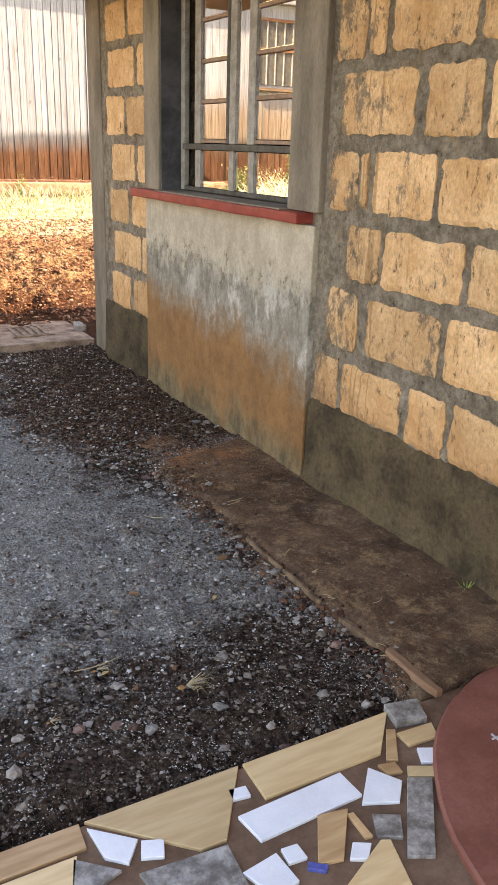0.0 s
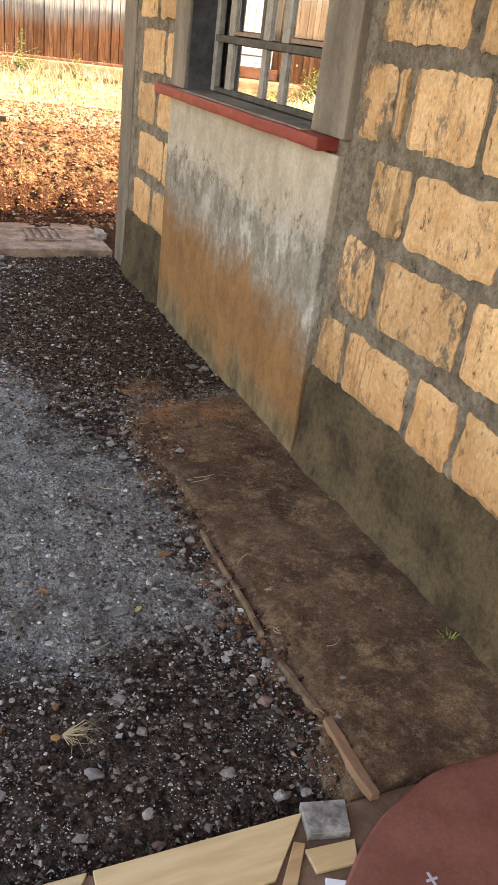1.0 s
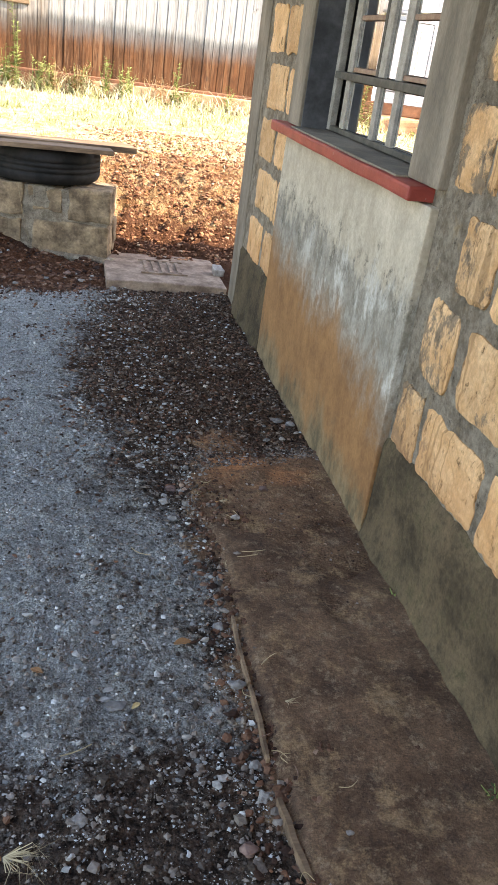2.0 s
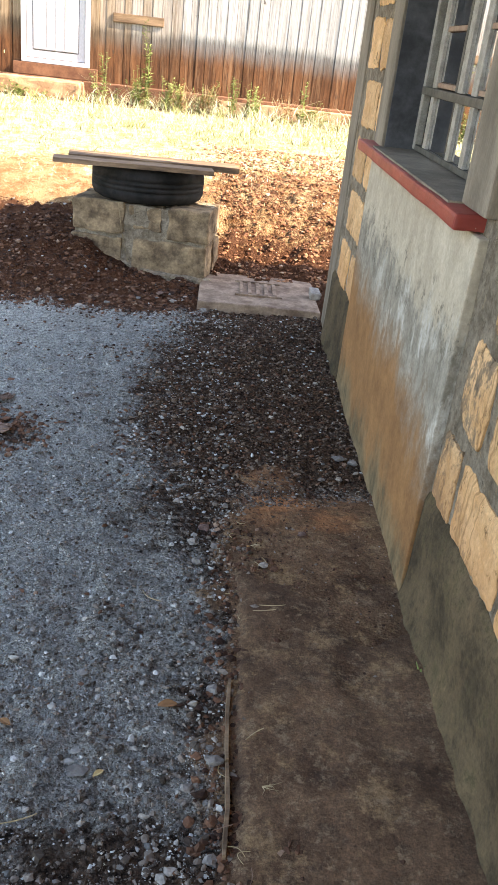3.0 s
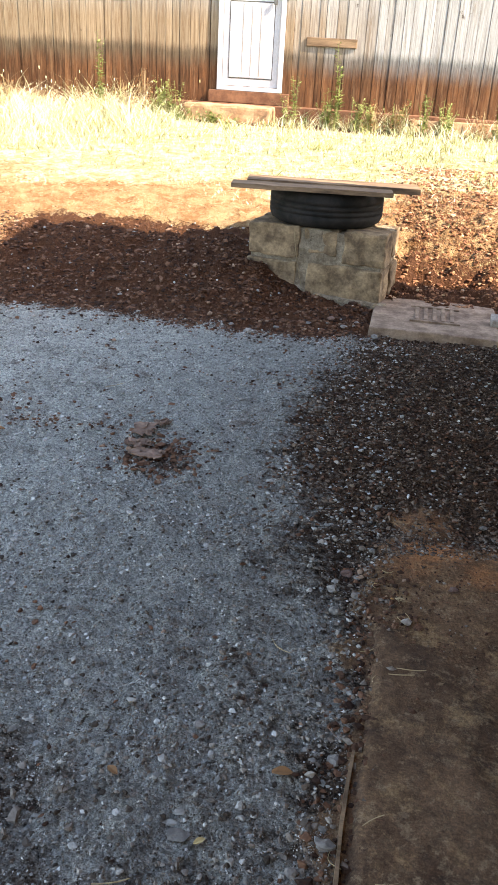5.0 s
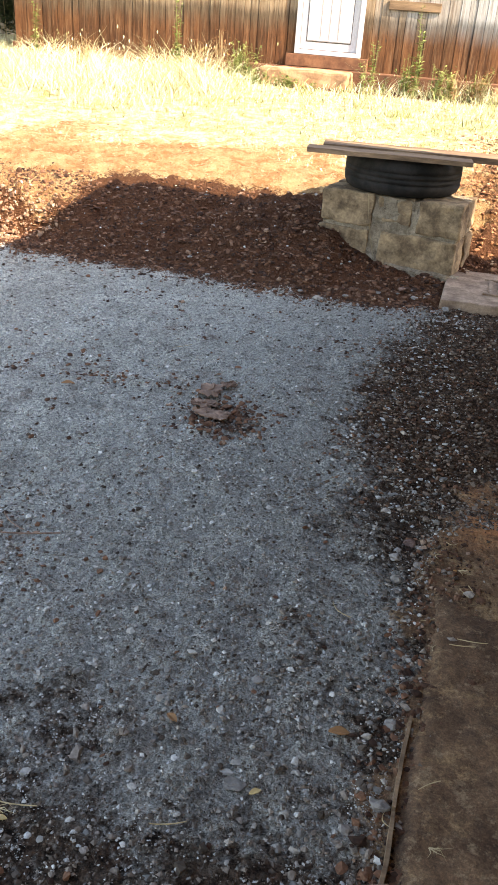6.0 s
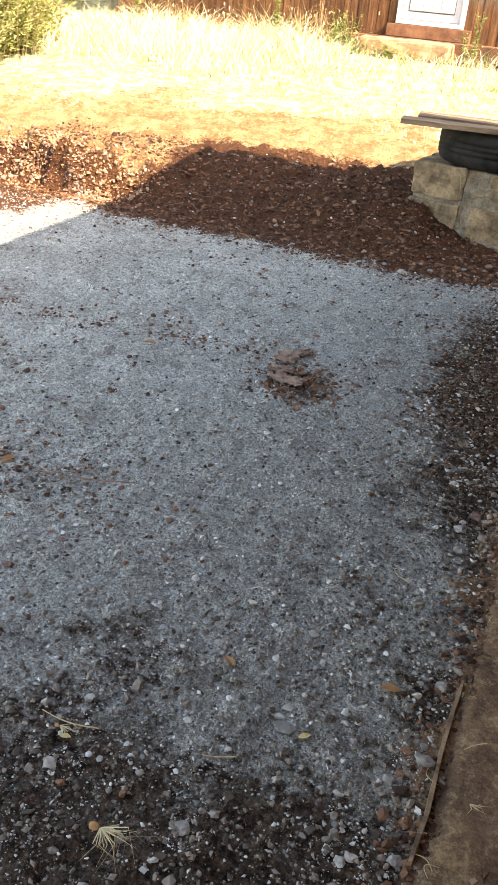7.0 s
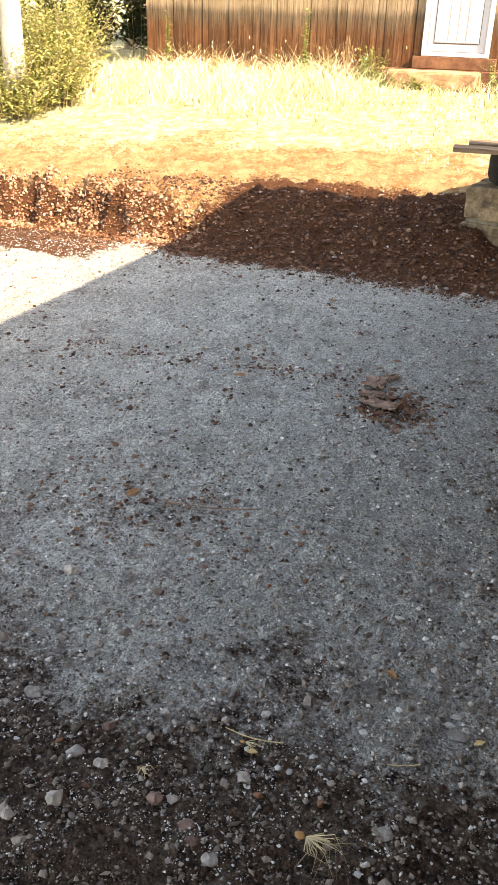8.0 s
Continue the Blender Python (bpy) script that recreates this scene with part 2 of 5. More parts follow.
def plinth_material():
    n = Nodes("mossy_cement_plinth")
    big = n.noise(5.0, 7, 0.7)
    c = n.mix(n.ramp(big, 0.3, 0.7), (0.036, 0.026, 0.015), (0.135, 0.094, 0.052))
    moss = n.ramp(n.noise(10.0, 9, 0.85), 0.49, 0.62)
    c = n.mix(n.math("MULTIPLY", moss, 0.6), c, (0.046, 0.041, 0.018))
    c = n.mix(n.math("MULTIPLY", n.ramp(n.noise(3.0, 8, 0.8, (1, 1, 0.4)), 0.52, 0.66), 0.6), c, (0.155, 0.103, 0.056))
    c = n.vary(c, n.noise(45.0, 8, 0.85), 0.55, 1.45)
    return n.done(c, 0.92, n.math("ADD", big, n.noise(70.0, 5, 0.7)), 0.45, 0.008, specular=0.2)


def plank_material():
    n = Nodes("weathered_shed_planks")
    z = n.axis(2)
    grain = n.noise(70.0, 6, 0.75, (1, 1, 0.03), n.piece)
    fibre = n.noise(26.0, 7, 0.8, (1, 1, 0.06), n.piece)
    silver = n.mix(n.ramp(grain, 0.3, 0.7), (0.20, 0.197, 0.192), (0.40, 0.40, 0.39))
    silver = n.mix(n.math("MULTIPLY", n.ramp(fibre, 0.52, 0.66), 0.65), silver, (0.17, 0.135, 0.10))
    tan = n.mix(n.ramp(grain, 0.3, 0.7), (0.14, 0.092, 0.054), (0.33, 0.25, 0.17))
    tan = n.mix(n.math("MULTIPLY", n.ramp(fibre, 0.50, 0.66), 0.7), tan, (0.14, 0.075, 0.038))
    pale = n.mix(n.ramp(n.math("ADD", n.axis(0), n.math("MULTIPLY", n.math("SUBTRACT", n.piece, 0.5), 0.7)), -0.6, 1.2), tan, silver)
    pale = n.mix(n.ramp(z, 1.75, 2.3), pale, silver)
    pale = n.vary(pale, n.piece, 0.86, 1.05, True)
    brown = n.mix(n.ramp(n.noise(14.0, 8, 0.85, (1, 1, 0.12), n.piece), 0.36, 0.64), (0.048, 0.020, 0.0095), (0.140, 0.060, 0.026))
    brown = n.mix(n.math("MULTIPLY", n.ramp(fibre, 0.50, 0.40), 0.45), brown, (0.22, 0.125, 0.068))
    brown = n.vary(brown, n.piece, 0.75, 1.2, True)
    ragged = n.math("ADD", n.math("MULTIPLY", n.math("SUBTRACT", n.noise(16.0, 7, 0.85, (1, 1, 0.22), n.piece), 0.5), 0.22), n.math("MULTIPLY", n.math("SUBTRACT", n.noise(1.3, 3, 0.5), 0.5), 0.16))
    edge = n.math("ADD", z, ragged)
    wet = n.vary(pale, grain, 0.30, 0.55)
    c = n.mix(n.ramp(edge, 1.58, 1.46), pale, n.mix(n.ramp(edge, 1.50, 1.24), wet, brown))
    knots = n.ramp(n.noise(9.0, 5, 0.7, (1, 1, 0.5), n.piece), 0.66, 0.72)
    c = n.mix(n.math("MULTIPLY", knots, 0.8), c, (0.05, 0.035, 0.025))
    return n.done(c, 0.88, n.math("ADD", grain, fibre), 0.6, 0.005, specular=0.2)


def apron_material():
    n = Nodes("dirty_brown_concrete")
    h = n.math("ADD", n.noise(4.0, 7, 0.7), n.math("MULTIPLY", n.noise(60.0, 6, 0.8), 1.6))
    return n.done(mud_colour(n), 0.9, h, 0.6, 0.008, specular=0.2)


def leafy(name, a, b):
    n = Nodes(name)
    c = n.mix(n.island, a, b)
    n.bsdf.inputs["Transmission Weight"].default_value = 0.0
    return n.done(n.vary(c, n.noise(30.0), 0.8, 1.2), 0.7, specular=0.3)


def pebbles(name, a, b, c3):
    n = Nodes(name)
    c = n.mix(n.ramp(n.island, 0.0, 0.9), a, b)
    c = n.mix(n.ramp(n.island, 0.93, 0.97), c, c3)
    return n.done(n.vary(c, n.noise(120.0), 0.75, 1.2), 0.9, n.noise(200.0), 0.3, 0.003, specular=0.25)


def wood_tile_material():
    n = Nodes("wood_look_floor_tile")
    g = n.noise(4.0, 4, 0.55, (1.5, 11.0, 1), n.piece)
    c = n.mix(n.ramp(g, 0.3, 0.7), (0.60, 0.40, 0.20), (0.72, 0.52, 0.28))
    return n.done(n.vary(c, n.piece, 0.75, 1.1, True), 0.45, specular=0.5)


def orange_tile_material():
    n = Nodes("brown_wood_look_tile")
    g = n.noise(4.0, 4, 0.55, (1.5, 11.0, 1), n.piece)
    c = n.mix(n.ramp(g, 0.3, 0.7), (0.42, 0.235, 0.105), (0.58, 0.37, 0.19))
    return n.done(n.vary(c, n.piece, 0.8, 1.1, True), 0.45, specular=0.5)


def marble_tile_material():
    n = Nodes("grey_marbled_tile")
    v = n.noise(16.0, 7, 0.75)
    c = n.mix(n.ramp(v, 0.35, 0.68), (0.12, 0.105, 0.09), (0.42, 0.40, 0.36))
    return n.done(n.vary(c, n.noise(45.0, 5), 0.75, 1.2), 0.5, specular=0.5)


def red_paint_material():
    n = Nodes("chipped_red_oxide_paint")
    c = n.mix(n.ramp(n.noise(9.0, 6, 0.7), 0.3, 0.7), (0.24, 0.035, 0.024), (0.36, 0.062, 0.042))
    dirt = n.ramp(n.noise(18.0, 8, 0.85), 0.56, 0.66)
    c = n.mix(n.math("MULTIPLY", dirt, 0.6), c, (0.16, 0.085, 0.06))
    chip = n.ramp(n.noise(34.0, 6, 0.75), 0.655, 0.675)
    c = n.mix(chip, c, (0.46, 0.38, 0.32))
    h = n.math("SUBTRACT", n.noise(90.0, 4, 0.7), chip)
    return n.done(c, 0.55, h, 0.35, 0.003, specular=0.4)


def glass_material():
    n = Nodes("window_glass")
    n.bsdf.inputs["Transmission Weight"].default_value = 1.0
    n.bsdf.inputs["IOR"].default_value = 1.5
    return n.done((0.95, 0.97, 0.96), 0.01)


M_GROUND = ground_material()
M_STONE = stone_material()
M_MORTAR = mortar_material()
M_PLASTER = plaster_material()
M_PLINTH = plinth_material()
M_JAMB = simple("grey_cement_render", (0.14, 0.112, 0.080), (0.29, 0.235, 0.172), 5, 0.9, 0.3, 0.004, (1, 1, 0.3), spread=(0.85, 1.1))
M_REVEAL = simple("dark_grey_reveal", (0.035, 0.035, 0.038), (0.10, 0.10, 0.105), 7, 0.7, 0.4, 0.004, fine=40)
M_RED = red_paint_material()
M_REDSTEP = simple("worn_red_cement", (0.19, 0.060, 0.040), (0.27, 0.098, 0.070), 6, 0.6, 0.25, 0.004, fine=110)
M_STEEL = simple("greyed_cream_steel", (0.25, 0.22, 0.18), (0.42, 0.38, 0.32), 18, 0.6, 0.25, 0.002, spread=(0.75, 1.1))
M_DARKSTEEL = simple("dark_weathered_steel", (0.05, 0.045, 0.035), (0.12, 0.105, 0.085), 18, 0.6, 0.25, 0.002)
M_PUTTY = simple("reddish_glazing_putty", (0.26, 0.15, 0.10), (0.38, 0.26, 0.18), 20, 0.8)
M_GLASS = glass_material()
M_APRON = apron_material()
M_SLAB = simple("worn_pinkish_concrete", (0.14, 0.086, 0.056), (0.36, 0.255, 0.18), 9, 0.9, 0.4, 0.006, fine=60, spread=(0.75, 1.15))
M_TYRE = simple("black_tyre_rubber", (0.010, 0.0095, 0.009), (0.033, 0.029, 0.026), 9, 0.85, 0.2, 0.002, specular=0.2)
M_BOARD = simple("grey_weathered_board", (0.085, 0.050, 0.028), (0.26, 0.168, 0.098), 14, 0.88, 0.5, 0.004, (0.12, 1, 1), 120, (0.75, 1.2))
M_PED = simple("dirty_quarry_block", (0.095, 0.062, 0.036), (0.38, 0.265, 0.155), 9, 0.93, 0.5, 0.008, fine=60, spread=(0.7, 1.15), piece=True)
M_PLANK = plank_material()
# Paler than M_LEDGE: sun on the ledge and step is put into this colour.
M_SUNLEDGE = simple("sunlit_pale_cement", (0.26, 0.135, 0.07), (0.46, 0.29, 0.165), 7, 0.93, 0.5, 0.01, fine=50)
M_POST = simple("brown_grey_cement", (0.135, 0.105, 0.073), (0.27, 0.22, 0.16), 5, 0.9, 0.4, 0.005, (1, 1, 0.3), 60, (0.8, 1.15))
M_LEDGE = simple("red_mud_footing", (0.10, 0.042, 0.022), (0.20, 0.095, 0.05), 7, 0.93, 0.5, 0.01, fine=50)
M_DOOR = simple("white_door_paint", (0.40, 0.39, 0.41), (0.50, 0.49, 0.51), 6, 0.5, 0.1, 0.002, (1, 1, 0.2))
M_BROWNWOOD = simple("brown_stained_plank", (0.13, 0.06, 0.028), (0.26, 0.125, 0.06), 14, 0.85, 0.4, 0.004, (0.12, 1, 1))
M_LOCK = simple("dark_lock_metal", (0.10, 0.10, 0.10), (0.22, 0.21, 0.2), 30, 0.45, 0.1, 0.001, metallic=0.8)
M_PEBBLE = pebbles("grey_gravel_stones", (0.040, 0.028, 0.020), (0.205, 0.168, 0.138), (0.31, 0.275, 0.235))
M_CLOD = pebbles("red_soil_clods", (0.028, 0.013, 0.008), (0.155, 0.075, 0.043), (0.27, 0.175, 0.12))
M_MULCH = pebbles("red_earth_crumbs", (0.11, 0.043, 0.022), (0.34, 0.165, 0.088), (0.48, 0.33, 0.21))
M_LUMP = pebbles("dusty_stone_lumps", (0.16, 0.148, 0.132), (0.36, 0.34, 0.305), (0.46, 0.44, 0.40))
M_LOAM = pebbles("earth_stained_gravel", (0.040, 0.025, 0.016), (0.185, 0.132, 0.096), (0.33, 0.28, 0.23))
M_CHIP = pebbles("pale_quarry_chips", (0.13, 0.126, 0.116), (0.48, 0.47, 0.44), (0.58, 0.56, 0.52))
M_ROCK = simple("pale_field_stone", (0.11, 0.098, 0.088), (0.27, 0.245, 0.22), 28, 0.9, 0.5, 0.006, fine=90, piece=True)
M_WHITEROCK = simple("whitish_stone", (0.19, 0.16, 0.135), (0.35, 0.31, 0.27), 28, 0.9, 0.4, 0.004, fine=90)
M_DRYGRASS = leafy("dry_yellow_grass", (0.27, 0.25, 0.10), (0.76, 0.74, 0.53))
M_GREEN = leafy("weed_leaves", (0.085, 0.115, 0.030), (0.27, 0.31, 0.10))
M_BUSH = leafy("bush_leaves", (0.12, 0.15, 0.04), (0.48, 0.45, 0.17))
M_DARKLEAF = leafy("tree_leaves", (0.025, 0.04, 0.015), (0.07, 0.09, 0.03))
M_STRAW = leafy("dry_straw", (0.30, 0.22, 0.115), (0.52, 0.42, 0.25))
M_DEADLEAF = leafy("dead_brown_leaf", (0.16, 0.075, 0.035), (0.34, 0.17, 0.06))
M_CARD = simple("sodden_brown_card", (0.10, 0.056, 0.038), (0.25, 0.160, 0.115), 16, 0.9, 0.4, 0.004)
M_BARK = simple("pale_grey_bark", (0.30, 0.26, 0.21), (0.52, 0.47, 0.40), 9, 0.9, 0.5, 0.01, (1, 1, 0.3))
M_WOODTILE = wood_tile_material()
M_BROWNTILE = orange_tile_material()
M_WHITETILE = simple("white_glazed_tile", (0.70, 0.72, 0.74), (0.78, 0.80, 0.82), 10, 0.25, 0.02, 0.001, spread=(0.97, 1.02))
M_MARBLE = marble_tile_material()
M_BLUE = simple("blue_painted_tile", (0.06, 0.08, 0.30), (0.12, 0.15, 0.42), 30, 0.3)
M_BED = simple("brown_mud_bedding", (0.13, 0.072, 0.042), (0.22, 0.13, 0.08), 9, 0.95, 0.5, 0.006, fine=70)
M_IRON = simple("galvanised_roof_iron", (0.32, 0.30, 0.28), (0.45, 0.43, 0.40), 3, 0.5, metallic=0.6)
M_PAINT = simple("dull_interior_plaster", (0.30, 0.27, 0.22), (0.40, 0.36, 0.30), 4, 0.9)
M_STICK = simple("old_brown_stick", (0.17, 0.085, 0.045), (0.30, 0.17, 0.10), 14, 0.85, 0.5, 0.004, (1, 0.2, 1))

# ---- building helpers ----
ORIGIN = {}


def thing(name, at, label, category, group="", kind=""):
    """An Empty at the base of a thing, which carries its parts."""
    ob = new(name)
    ob.location = at
    ORIGIN[ob] = Vector(at)
    return tagged(ob, label, category, group, kind)


def part(name, bm, material, parent=None, label="", smooth=False):
    """Links a bmesh, made in world metres, as one mesh object under a thing or part."""
    base = ORIGIN[parent] if parent is not None else Vector((0, 0, 0))
    bmesh.ops.translate(bm, vec=-base, verts=bm.verts)
    bmesh.ops.recalc_face_normals(bm, faces=bm.faces)
    me = bpy.data.meshes.new(name)
    bm.to_mesh(me)
    bm.free()
    me.materials.append(material)
    if smooth:
        me.polygons.foreach_set("use_smooth", [True] * len(me.polygons))
    ob = new(name, me)
    ob.parent = parent
    ORIGIN[ob] = base
    return tagged(ob, label)


def lone(name, bm, material, label, category, kind="", group="", smooth=False):
    """A thing that is one mesh, with its origin at the middle of its base."""
    lo = Vector([min(v.co[i] for v in bm.verts) for i in range(3)])
    hi = Vector([max(v.co[i] for v in bm.verts) for i in range(3)])
    base = Vector(((lo.x + hi.x) / 2, (lo.y + hi.y) / 2, lo.z))
    bmesh.ops.translate(bm, vec=-base, verts=bm.verts)
    ob = part(name, bm, material, smooth=smooth)
    ob.location = base
    ORIGIN[ob] = base
    return tagged(ob, label, category, group, kind)


def box(bm, x0, x1, y0, y1, z0, z1, bevel=0.0):
    m = Matrix.LocRotScale(((x0 + x1) / 2, (y0 + y1) / 2, (z0 + z1) / 2), None, (abs(x1 - x0), abs(y1 - y0), abs(z1 - z0)))
    made = bmesh.ops.create_cube(bm, size=1.0, matrix=m)["verts"]
    if bevel:
        edges = list({e for v in made for e in v.link_edges})
        bmesh.ops.bevel(bm, geom=edges, offset=bevel, segments=2, affect="EDGES", profile=0.6)
    return bm


def boxes(*rows, bevel=0.0):
    bm = bmesh.new()
    for r in rows:
        box(bm, *r, bevel=bevel)
    return bm


def rough_box(x0, x1, y0, y1, z0, z1, cuts, jitter, seed, bevel=0.008):
    """A box with worn, uneven faces."""
    bm = boxes((x0, x1, y0, y1, z0, z1), bevel=bevel)
    bmesh.ops.subdivide_edges(bm, edges=[e for e in bm.edges if e.calc_length() > 0.04], cuts=cuts, use_grid_fill=True)
    for v in bm.verts:
        p = v.co * 9 + Vector((seed * 7.3, seed * 1.7, 0))
        v.co += noise.noise_vector(p) * jitter + noise.noise_vector(p * 4) * jitter * 0.4
    return bm


def from_arrays(name, verts, faces, material, smooth=False):
    me = bpy.data.meshes.new(name)
    me.from_pydata(verts, [], faces)
    me.materials.append(material)
    if smooth:
        me.polygons.foreach_set("use_smooth", [True] * len(me.polygons))
    return new(name, me)


# ---- ground ----
def fbm(x, y, s, seed=0.0, octaves=3):
    return noise.fractal(Vector((x * s + seed, y * s - seed, seed)), 1.0, 2.0, octaves)


def step(v, a, b):
    k = min(1.0, max(0.0, (v - a) / (b - a)))
    return k * k * (3 - 2 * k)


def gravel_edge(x):
    """Where the gravel ends and the red soil begins, ahead."""
    return 5.68 + 0.10 * fbm(x, 0, 1.3, 4.0) + 0.09 * fbm(x, 0, 6.0, 7.0, 4) + 0.30 * step(x, 0.9, 1.4) + 0.35 * step(-x, 1.5, 2.1)


def height(x, y):
    e = gravel_edge(x)
    cut = step(-x, 1.25, 1.75)
    slope = step(y, e - 0.05, e + 1.3) * 0.33
    cliff = step(y, 5.98 + 0.10 * fbm(x, 3.0, 2.2), 6.12 + 0.12 * fbm(x, 3.0, 2.2)) * 0.27 + step(y, 6.1, 7.2) * 0.06
    bank = slope * (1 - cut) + cliff * cut
    bank *= 1 - 0.80 * step(x, 0.26, 0.74) * (1 - step(y, 6.55, 8.0))
    rise = 0.47 * min(1.0, max(0.0, (y - 6.9) / 3.7))
    far = step(y, 12.0, 40.0) * 0.6
    rough_soil = step(y, e, e + 0.25) * (1 - step(y, 7.2, 9.0))
    mulch = step(x, 0.9, 1.4) * step(y, 6.6, 7.0) * (1 - step(y, 8.2, 9.0))
    z = bank + rise + far + 0.010 * fbm(x, y, 2.2) + 0.005 * fbm(x, y, 11.0, 3.0)
    z += (0.034 * rough_soil + 0.045 * mulch) * fbm(x, y, 7.0, 9.0, 4)
    z += cut * 0.13 * fbm(x, y, 9.0, 5.0, 4) * step(y, 5.9, 6.0) * (1 - step(y, 6.2, 6.5))
    if 1.3 < y < 7.6 and -4.5 < x < 2.2:
        loose = 1 - 0.7 * mudded(x, y)
        z += loose * (0.010 * fbm(x, y, 8.0, 30.0) + 0.010 * fbm(x, y, 17.0, 31.0) + 0.0065 * fbm(x, y, 33.0, 33.0) - 0.012 * max(0.0, fbm(x, y, 4.5, 35.0) - 0.15))
        z += 0.020 * rough_soil * abs(fbm(x, y, 16.0, 37.0))
    z -= 0.05 * step(y, 1.52, 1.40)
    z += 0.014 * mudded(x, y)
    return z


def zones(x, y):
    """Dust, soil, yard and grass, each 0 to 1."""
    line = 1.40 + 0.10 * fbm(x, y, 1.6, 2.0) - 0.22 * step(y, 2.9, 3.5) - 0.15 * step(y, 3.5, 4.2) + 0.12 * step(y, 5.0, 5.5)
    soft = 0.20 + 0.18 * step(y, 3.0, 4.0)
    dust = 1 - step(x, line - soft, line + soft)
    dust = min(dust, step(y, 1.45 - 0.22 * fbm(x, y, 1.4, 6.0), 2.45))
    # Dust weighted leftward also stands in for the stronger skylight away from the house.
    dust *= 0.80 + 0.16 * step(-x, -0.9, 0.4) + 0.10 * step(y, 3.2, 4.2) + 0.30 * fbm(x, y, 1.3, 11.0)
    dust -= 0.12 * step(-x, -0.35, 0.6) * (1 - step(y, 2.4, 3.2)) + 0.10 * step(x, 0.8, 1.2) * (1 - step(y, 2.4, 3.0))
    dust -= 0.32 * math.exp(-((x + 0.18) ** 2 / 0.12 + (y - 2.74) ** 2 / 0.05)) + 0.35 * math.exp(-((x - 0.60) ** 2 + (y - 2.22) ** 2) / 0.025)
    dust -= 0.40 * math.exp(-((x - 0.50) ** 2 / 0.03 + (y - 3.83) ** 2 / 0.012)) + 0.3 * math.exp(-((x + 0.1) ** 2 / 0.10 + (y - 4.02) ** 2 / 0.006))
    e = gravel_edge(x)
    soil = step(y, e - 0.20, e + 0.14)
    soil = max(soil, 0.9 * step(-x, 1.7, 2.2) * step(y, 5.15, 5.35))
    yard = step(y, 6.6, 7.3) + 0.85 * step(-x, 1.3, 1.7) * step(y, 6.05, 6.2)
    dug = step(x, 0.95, 1.35) * (1 - step(y + 0.4 * fbm(x, y, 1.2, 13.0), 8.1, 8.9))
    yard *= 1 - 0.5 * dug
    grass = step(y + 0.55 * fbm(x, y, 0.9, 8.0), 7.4, 8.6) * (1 - dug) + 0.5 * step(-x, 1.8, 3.0) * step(y, 6.3, 7.5)
    # Bare dark soil along the shed footing also stands in for the shadow strip.
    bare_shadow = step(y, 10.25, 10.55) * step(x, -1.7, -1.1)
    yard, grass = min(1.0, yard) * (1 - bare_shadow), grass * (1 - bare_shadow)
    return (max(0.0, dust), soil, min(1.0, yard), min(1.0, grass))


def mudded(x, y):
    """1 where brown dirt covers the strip along the wall."""
    if not (1.0 < x < 2.2 and 1.2 < y < 4.4):
        return 0.0
    edge = 1.385 + 0.10 * fbm(x, y, 5.0) - 0.03 * step(y, 2.6, 2.9) + 0.10 * step(y, 3.2, 3.6)
    return step(x, edge - 0.06, edge + 0.06) * (1 - step(y + 0.35 * fbm(x, y, 3.0, 5.0), 3.35, 3.85))


def spread(*stretches):
    out = []
    for a, b, n in stretches:
        out += list(np.linspace(a, b, n, endpoint=False))
    return out + [stretches[-1][1]]


GX = spread((-400, -40, 8), (-40, -8, 14), (-8, -4.6, 34), (-4.6, 2.2, 330), (2.2, 8, 40), (8, 40, 12), (40, 400, 8))
GY = spread((-400, -30, 8), (-30, 0, 14), (0, 1.3, 20), (1.3, 7.4, 330), (7.4, 12, 90), (12, 40, 20), (40, 400, 10))
gverts = [(x, y, height(x, y)) for y in GY for x in GX]
w = len(GX)
gfaces = [(j * w + i, j * w + i + 1, (j + 1) * w + i + 1, (j + 1) * w + i) for j in range(len(GY) - 1) for i in range(w - 1)]
ground = from_arrays("ground", gverts, gfaces, M_GROUND, smooth=True)
attr = ground.data.color_attributes.new("zone", "FLOAT_COLOR", "POINT")
attr.data.foreach_set("color", [c for x, y, z in gverts for c in zones(x, y)])
mud = ground.data.color_attributes.new("mud", "FLOAT_COLOR", "POINT")
mud.data.foreach_set("color", [c for x, y, z in gverts for c in (mudded(x, y),) * 3 + (1.0,)])
tagged(ground, "yard of grey gravel dust, dark red soil and dry yellow grass", "ground", kind="structure")

# ---- house wall ----
WALL, END = 1.967, 5.80
OPEN_Y0, OPEN_Y1, OPEN_Z0, OPEN_Z1 = 3.14, 4.55, 1.13, 2.25
TOP = 2.70
wall = lone("wall_house", boxes(
    (WALL, WALL + 0.2, -4.0, OPEN_Y0, -0.3, TOP), (WALL, WALL + 0.2, OPEN_Y1, END, -0.3, TOP),
    (WALL, WALL + 0.2, OPEN_Y0, OPEN_Y1, -0.3, OPEN_Z0), (WALL, WALL + 0.2, OPEN_Y0, OPEN_Y1, OPEN_Z1, TOP)),
    M_MORTAR, "house wall of yellow quarry stones in thick grey mortar", "wall", kind="structure")
lone("wall_gable", boxes((WALL + 0.2, 8.0, END - 0.2, END, -0.3, TOP)), M_MORTAR, "plain end wall of the stone house", "wall", kind="structure")
lone("wall_inside", boxes((7.8, 8.0, -4.0, END - 0.2, -0.3, TOP), (WALL + 0.2, 7.8, -4.0, -3.8, -0.3, TOP)), M_PAINT, "plain inner walls of the house", "wall", kind="structure")
